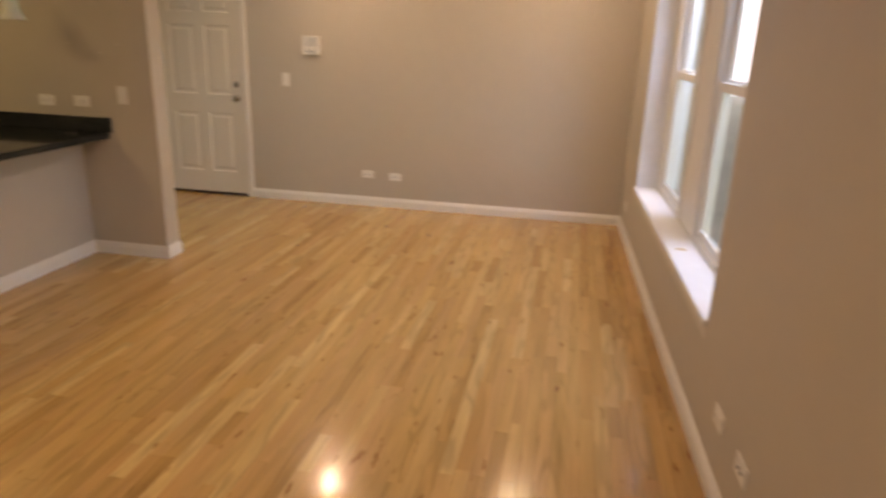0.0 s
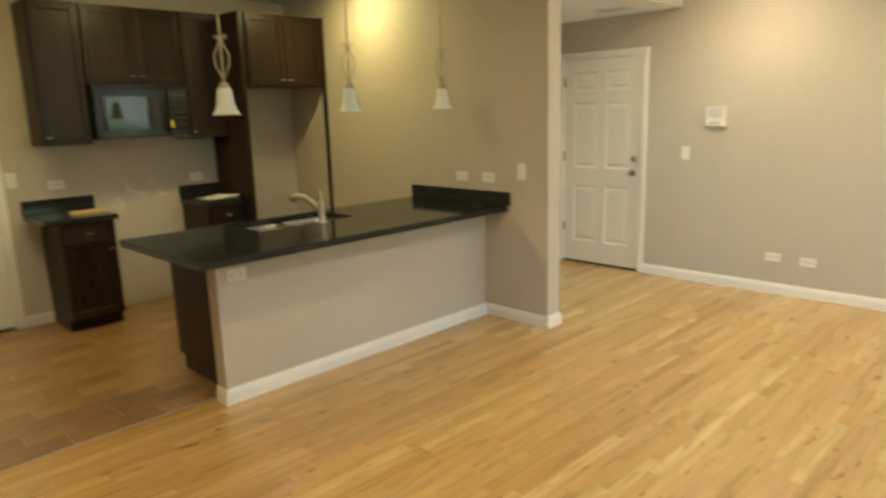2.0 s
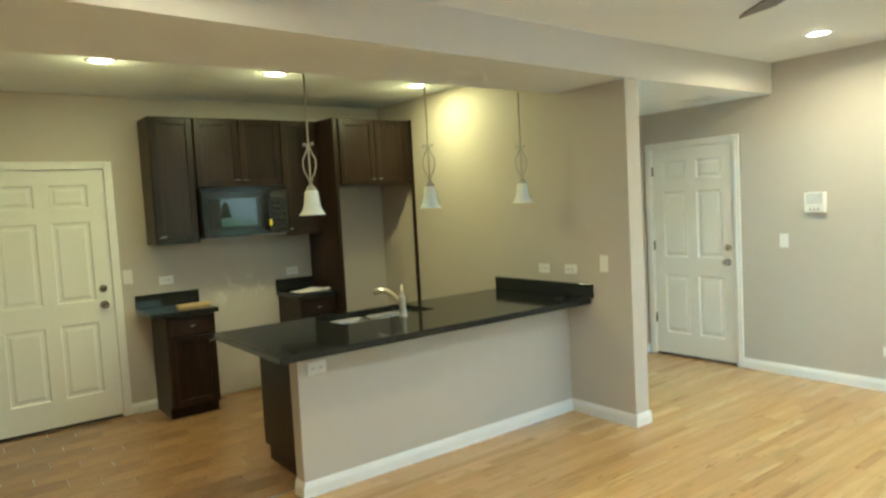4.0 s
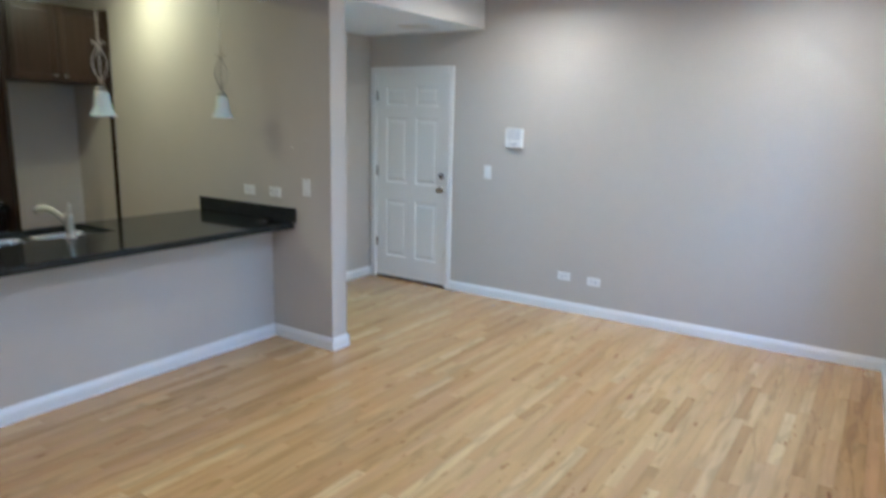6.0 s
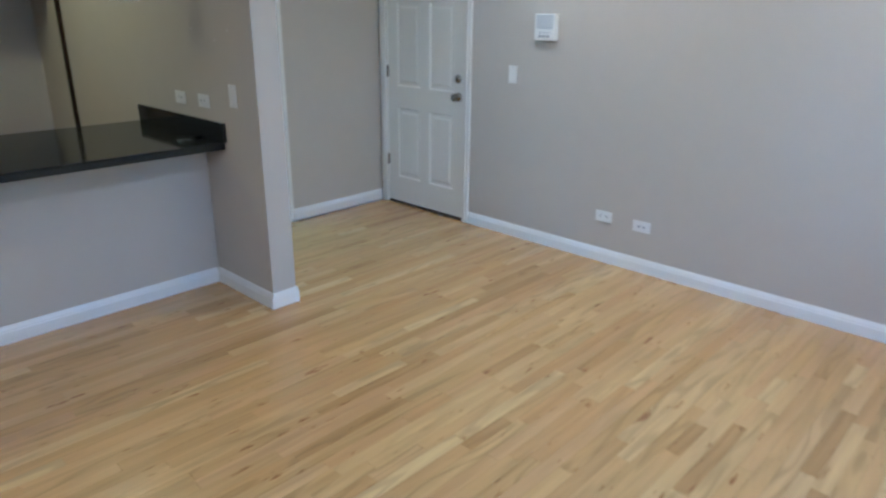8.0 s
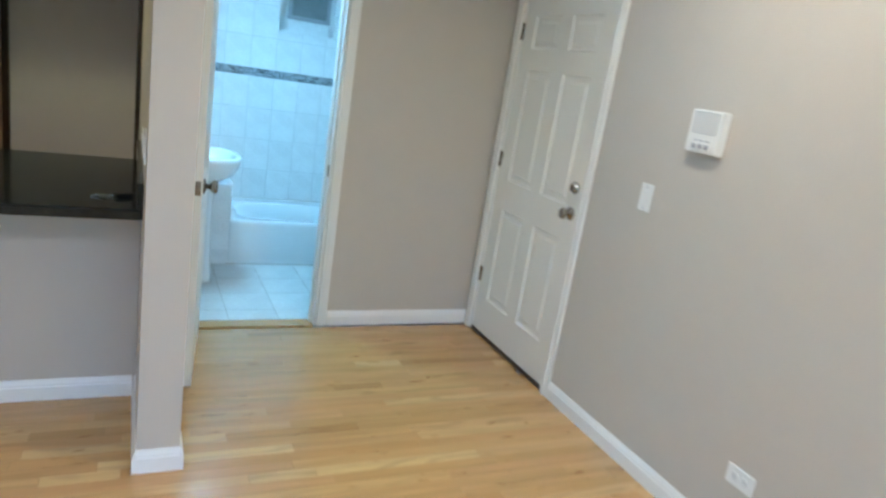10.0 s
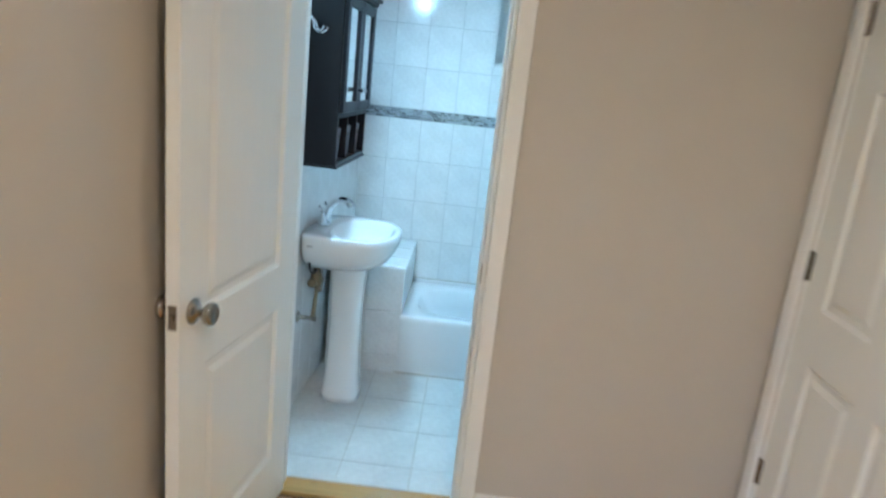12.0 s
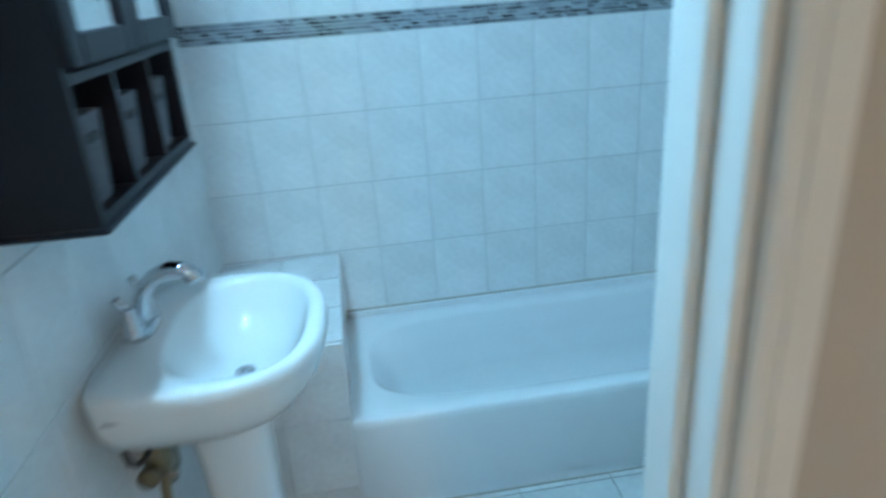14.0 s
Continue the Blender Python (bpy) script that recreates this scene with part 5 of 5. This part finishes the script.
# robe hook, framed panel and switch on the basin wall
hk = thing("robe_hook", "chrome double robe hook on the tiled wall", "robe hook", (-0.462, SWY, 1.70))
on_basin_wall(hk)
part("rose", lathe([(0.026, 0), (0.025, 0.006), (0.014, 0.010), (0.010, 0.014)], 20, 'Y'), CHROME, hk, "", True)
part("stem", tube([(0, 0.01, 0), (0, 0.055, 0.0)], 0.010, 10), CHROME, hk, "", True)
for s in (-1, 1):
    part("hook", tube([(0, 0.05, 0), (s * 0.018, 0.060, -0.012), (s * 0.022, 0.068, -0.038), (s * 0.024, 0.085, -0.050), (s * 0.026, 0.100, -0.038), (s * 0.026, 0.104, -0.026)], [0.006, 0.005, 0.0045, 0.0045, 0.0045, 0.006], 10), CHROME, hk, "", True)
fp = thing("framed_mirror", "small white-framed mirror on the tiled wall", "mirror", (-0.31, SWY, 1.460))
on_basin_wall(fp)
part("mirror_frame", boxes((-0.13, -0.105, 0.0005, 0.022, 0, 0.52), (0.105, 0.13, 0.0005, 0.022, 0, 0.52), (-0.105, 0.105, 0.0005, 0.022, 0, 0.025), (-0.105, 0.105, 0.0005, 0.022, 0.495, 0.52), bevel=0.003), TRIM, fp)
part("glass", boxes((-0.105, 0.105, 0.0005, 0.010, 0.025, 0.495)), PALEGLASS, fp)
SW2 = plate("wide white double rocker switch on tiled wall", "light switch", 0.116, 0.118, "double", "light switches")
SW2.matrix_basis = SKEW @ pose(-0.355, SWY, 1.157, 0, 0, 180)

# high window in a tiled niche
bw = thing("window_2", "small dark bathroom window in a tiled niche", "window", kind="structure")
A0, C0 = NY0 + 0.085, NZ0 + 0.10
part("window_frame", boxes((TX - 0.15, TX - 0.125, A0, A0 + 0.03, C0, NZ1), (TX - 0.15, TX - 0.125, NY1 - 0.03, NY1, C0, NZ1), (TX - 0.15, TX - 0.125, A0 + 0.03, NY1 - 0.03, C0, C0 + 0.03), (TX - 0.15, TX - 0.125, A0 + 0.03, NY1 - 0.03, NZ1 - 0.03, NZ1), bevel=0.003), GREYP, bw, "grey aluminium frame")
part("pane", boxes((TX - 0.142, TX - 0.137, A0 + 0.03, NY1 - 0.03, C0 + 0.03, NZ1 - 0.03)), FROST, bw)
part("niche_back", boxes((TX - 0.19, TX - 0.14, NY0, A0, NZ0, NZ1), (TX - 0.19, TX - 0.14, A0, NY1, NZ0, C0), (TX - 0.19, TX - 0.155, A0, NY1, C0, NZ1)), TILE, bw)
part("niche_lining", boxes((TX - 0.139, FWX, NY0 - 0.004, NY0 + 0.006, NZ0, NZ1), (TX - 0.124, FWX, NY1 - 0.006, NY1 + 0.004, NZ0, NZ1), (TX - 0.139, FWX + 0.002, NY0 + 0.006, NY1 - 0.006, NZ0 - 0.004, NZ0 + 0.006)), TILE, bw, "white tiled niche lining")


# ---- floors and tiles, piece by piece ----
def slab_data(name, w, d, h, edge, material):
    """Shared mesh of a flat piece, top at z = 0, with eased upper edges; centred."""
    x, y = w / 2, d / 2
    v = [(-x, -y, -h), (x, -y, -h), (x, y, -h), (-x, y, -h), (-x, -y, -edge), (x, -y, -edge), (x, y, -edge), (-x, y, -edge),
         (-x + edge, -y + edge, 0), (x - edge, -y + edge, 0), (x - edge, y - edge, 0), (-x + edge, y - edge, 0)]
    f = [(0, 1, 5, 4), (1, 2, 6, 5), (2, 3, 7, 6), (3, 0, 4, 7), (4, 5, 9, 8), (5, 6, 10, 9), (6, 7, 11, 10), (7, 4, 8, 11), (8, 9, 10, 11)]
    me = bpy.data.meshes.new(name)
    me.from_pydata(v, [], f)
    me.materials.append(material)
    return me


def slabs_joined(name, items, h, edge, material):
    v, f = [], []
    for cx, cy, w, d, z in items:
        n, x, y = len(v), w / 2, d / 2
        v += [(cx + a, cy + b, z + c) for a, b, c in ((-x, -y, -h), (x, -y, -h), (x, y, -h), (-x, y, -h), (-x, -y, -edge), (x, -y, -edge), (x, y, -edge), (-x, y, -edge),
              (-x + edge, -y + edge, 0), (x - edge, -y + edge, 0), (x - edge, y - edge, 0), (-x + edge, y - edge, 0))]
        f += [tuple(n + i for i in q) for q in ((0, 1, 5, 4), (1, 2, 6, 5), (2, 3, 7, 6), (3, 0, 4, 7), (4, 5, 9, 8), (5, 6, 10, 9), (6, 7, 11, 10), (7, 4, 8, 11), (8, 9, 10, 11))]
    me = bpy.data.meshes.new(name)
    me.from_pydata(v, [], f)
    me.materials.append(material)
    return new(name, me)


wood_floor = setting("floor", boxes((SEAM, WX + 0.24, REAR, 0, -0.0205, -0.0165), (0.0, SEAM, PB, 0, -0.0205, -0.0165), (0.001, SEAM, PF, PF + 0.001, -0.0205, -0.0166)), THRESH, "honey oak strip floor with satin finish", "floor")

rng = random.Random(11)
BW = 0.0585
lengths = (0.25, 0.4, 0.55, 0.7, 0.9, 1.15, 1.5)
meshes = {}
near, rest = [], []
for i in range(int((WX + 0.236) / BW) + 1):
    x = WX + 0.238 - BW * (i + 0.5)
    y = REAR - rng.random() * 0.9
    while y < 0:
        ln = rng.choice(lengths)
        a, b = max(y, REAR), min(y + ln, -0.001)
        y += ln
        if x < SEAM:
            a = max(a, PB + 0.002)
        if b - a < 0.03 or x - BW / 2 < 0.0:
            continue
        whole = a > REAR and b < -0.001 and abs(b - a - ln) < 0.001
        item = (x, (a + b) / 2, BW - 0.0004, b - a - 0.0004, rng.uniform(-0.0003, 0.0))
        if whole and -4.6 < (a + b) / 2 < -0.4 and 1.3 < x < 4.3 and len(near) < 300 and rng.random() < 0.62:
            near.append((item, ln))
        else:
            rest.append(item)
for k in range(2):
    rest.append((-0.047 * (k + 0.5) + 0.001, (B0 + B1) / 2, 0.0468, B1 - B0 - 0.031, 0.0))
for (x, y, w, d, z), ln in near:
    if ln not in meshes:
        meshes[ln] = slab_data("board", w, d, 0.016, 0.0005, OAK)
    b = new("board", meshes[ln])
    b.parent = wood_floor
    b.location = (x, y, z)
o = slabs_joined("boards", rest, 0.016, 0.0005, OAK)
o.parent = wood_floor
tagged(o, "honey oak floor boards", "", "", "stuff")

# brown kitchen floor tiles in staggered rows

kfloor = setting("floor_kitchen", boxes((KX, SEAM, REAR, PF, -0.0205, -0.003)), GROUT, "brown ceramic tile kitchen floor", "floor")
kt, kl = 0.15, 0.46
kmesh = slab_data("tile", kt - 0.003, kl - 0.003, 0.008, 0.0008, KTILE)
i = 0
while SEAM - kt * (i + 1) > KX - 0.1:
    y = REAR - kl * (0.37 * i % 1)
    while y < PF:
        a, b = max(y, REAR), min(y + kl, PF)
        y += kl
        if b - a < 0.02:
            continue
        me = kmesh if b - a > kl - 0.001 else slab_data("tile", kt - 0.003, b - a - 0.003, 0.008, 0.0008, KTILE)
        t = new("tile", me)
        t.parent = kfloor
        t.location = (SEAM - kt * (i + 0.5), (a + b) / 2, 0)
    i += 1


# ---- bathroom tiles ----
def wall_tiles(parent, along, at, spans, rows, material, cut=None):
    """Tiles on a wall. along 'y': wall at x = at, facing +x; along 'x': wall at y = at, facing +y."""
    cache = {}
    for (a, b) in spans:
        for (z0, z1) in rows:
            if cut and cut(a, b, z0, z1):
                continue
            key = (round(b - a, 4), round(z1 - z0, 4))
            if key not in cache:
                cache[key] = slab_data("tile", key[0] - 0.0023, key[1] - 0.0023, 0.009, 0.0012, material)
            t = new("tile", cache[key])
            t.parent = parent
            m, z = (a + b) / 2, (z0 + z1) / 2
            if along == 'y':
                t.matrix_basis = Matrix.LocRotScale((at, m, z), Matrix(((0, 0, 1), (1, 0, 0), (0, 1, 0))).to_quaternion(), None)
            else:
                t.matrix_basis = Matrix.LocRotScale((m, at, z), Matrix(((-1, 0, 0), (0, 0, 1), (0, 1, 0))).to_quaternion(), None)


def spans_of(start, end, first, step):
    cuts = [start]
    c = first
    while c < end - 0.01:
        if c > start + 0.01:
            cuts.append(c)
        c += step
    return list(zip(cuts, cuts[1:] + [end]))


TH = 0.2345
ROWS = [(0.0, 0.111), (0.111, 0.3325), (0.3325, 0.580), (0.580, 0.8145), (0.8145, 1.050), (1.050, 1.284), (1.344, 1.575), (1.575, 1.806), (1.806, 2.037), (2.037, 2.268), (2.268, 2.40)]
far_wall, basin_wall = bpy.data.objects["wall_bath_far"], bpy.data.objects["wall_bath_basin"]
on_basin_wall(basin_wall)
BASIN_ROWS = [(0.0, 0.13), (0.13, 0.352), (0.352, 0.60), (0.60, 0.835), (0.835, 1.085), (1.085, 1.333), (1.395, 1.63), (1.63, 1.865), (1.865, 2.10), (2.10, 2.335), (2.335, 2.40)]
wall_tiles(far_wall, 'y', FWX, spans_of(TY, TR, -1.390 - 0.1855, 0.1855), ROWS[2:], TILE, lambda a, b, z0, z1: b > NY0 + 0.01 and a < NY1 - 0.01 and z1 > NZ0 + 0.01 and z0 < NZ1 - 0.01)
# tiles cut round the niche
for a, b in spans_of(TY, TR, -1.390 - 0.1855, 0.1855):
    for z0, z1 in ROWS[6:]:
        if b > NY0 + 0.01 and a < NY1 - 0.01 and z1 > NZ0 + 0.01 and z0 < NZ1 - 0.01:
            if z0 < NZ0 - 0.01:
                wall_tiles(far_wall, 'y', FWX, [(a, b)], [(z0, NZ0)], TILE)
            if a < NY0 - 0.012:
                wall_tiles(far_wall, 'y', FWX, [(a, NY0)], [(max(z0, NZ0), min(z1, NZ1))], TILE)
            if b > NY1 + 0.012:
                wall_tiles(far_wall, 'y', FWX, [(NY1, b)], [(max(z0, NZ0), min(z1, NZ1))], TILE)
            if z1 > NZ1 + 0.01:
                wall_tiles(far_wall, 'y', FWX, [(a, b)], [(NZ1, z1)], TILE)
wall_tiles(basin_wall, 'x', SWY, spans_of(FWX, -0.126, FWX + 0.10, 0.1855), BASIN_ROWS, TILE)
wall_tiles(ledge, 'y', -1.120, spans_of(SWY, -1.350, -1.54, 0.19), [(0.0, 0.10), (0.10, 0.335), (0.335, LZ - 0.004)], TILE)
wall_tiles(ledge, 'x', -1.350, spans_of(FWX, -1.121, -1.62, 0.1855), [(TZ + 0.004, LZ - 0.004)], TILE)
top = slab_data("tile", 0.1915, 0.192, 0.008, 0.0012, TILE)
for i in range(3):
    for j in range(2):
        t = new("tile", top)
        t.parent = ledge
        t.location = (FWX + 0.105 + 0.2045 * i, SWY + 0.097 + 0.194 * j, LZ)


def mosaic(name, along, at, a, b, z0, z1, parent):
    """A band of small glass pieces in five lying courses."""
    r = random.Random(5)
    v, f = [], []
    ph, g = (z1 - z0) / 5, 0.0011
    for k in range(5):
        p = a
        while p < b - 0.006:
            w = min(r.choice((0.013, 0.026, 0.026, 0.040)), b - p)
            n, d = len(v), 0.0095 + r.random() * 0.0012
            q = [(p + g, z0 + ph * k + g), (p + w - g, z0 + ph * k + g), (p + w - g, z0 + ph * (k + 1) - g), (p + g, z0 + ph * (k + 1) - g)]
            for dep in (0.0, d):
                for s, z in q:
                    v.append((at + dep, s, z) if along == 'y' else (s, at + dep, z))
            f += [tuple(n + i for i in c) for c in ((4, 5, 6, 7), (0, 1, 5, 4), (1, 2, 6, 5), (2, 3, 7, 6), (3, 0, 4, 7))]
            p += w
    me = bpy.data.meshes.new(name)
    me.from_pydata(v, [], f)
    me.materials.append(MOSAIC)
    o = new(name, me)
    o.parent = parent
    return tagged(o, "dark and pale glass mosaic band", "", "", "stuff")


mosaic("mosaic_band", 'y', TX, TY, TR, 1.286, 1.342, far_wall)
mosaic("mosaic_band", 'x', TY, TX, -0.126, 1.335, 1.393, basin_wall)

bfloor = setting("floor_bath", boxes((TX, -0.1255, TY - 0.055, TR, -0.0205, -0.004), (-0.1255, -0.094, B0, B1, -0.0205, -0.004), (-0.094, 0.0, B0, B1, -0.0205, -0.0165)), GROUT, "white marbled tile bathroom floor", "floor")
ft = 0.2835
fm = {}
for xa, xb in spans_of(-1.13, -0.094, -1.095, ft):
    for ya, yb in spans_of(TY - 0.055, TR, -1.460, ft):
        if xa > -0.13:
            ya, yb = max(ya, B0 + 0.015), min(yb, B1 - 0.015)
            if yb - ya < 0.02:
                continue
        k = (round(xb - xa, 4), round(yb - ya, 4))
        if k not in fm:
            fm[k] = slab_data("tile", k[0] - 0.004, k[1] - 0.004, 0.009, 0.001, FTILE)
        t = new("tile", fm[k])
        t.parent = bfloor
        t.location = ((xa + xb) / 2, (ya + yb) / 2, 0.001)
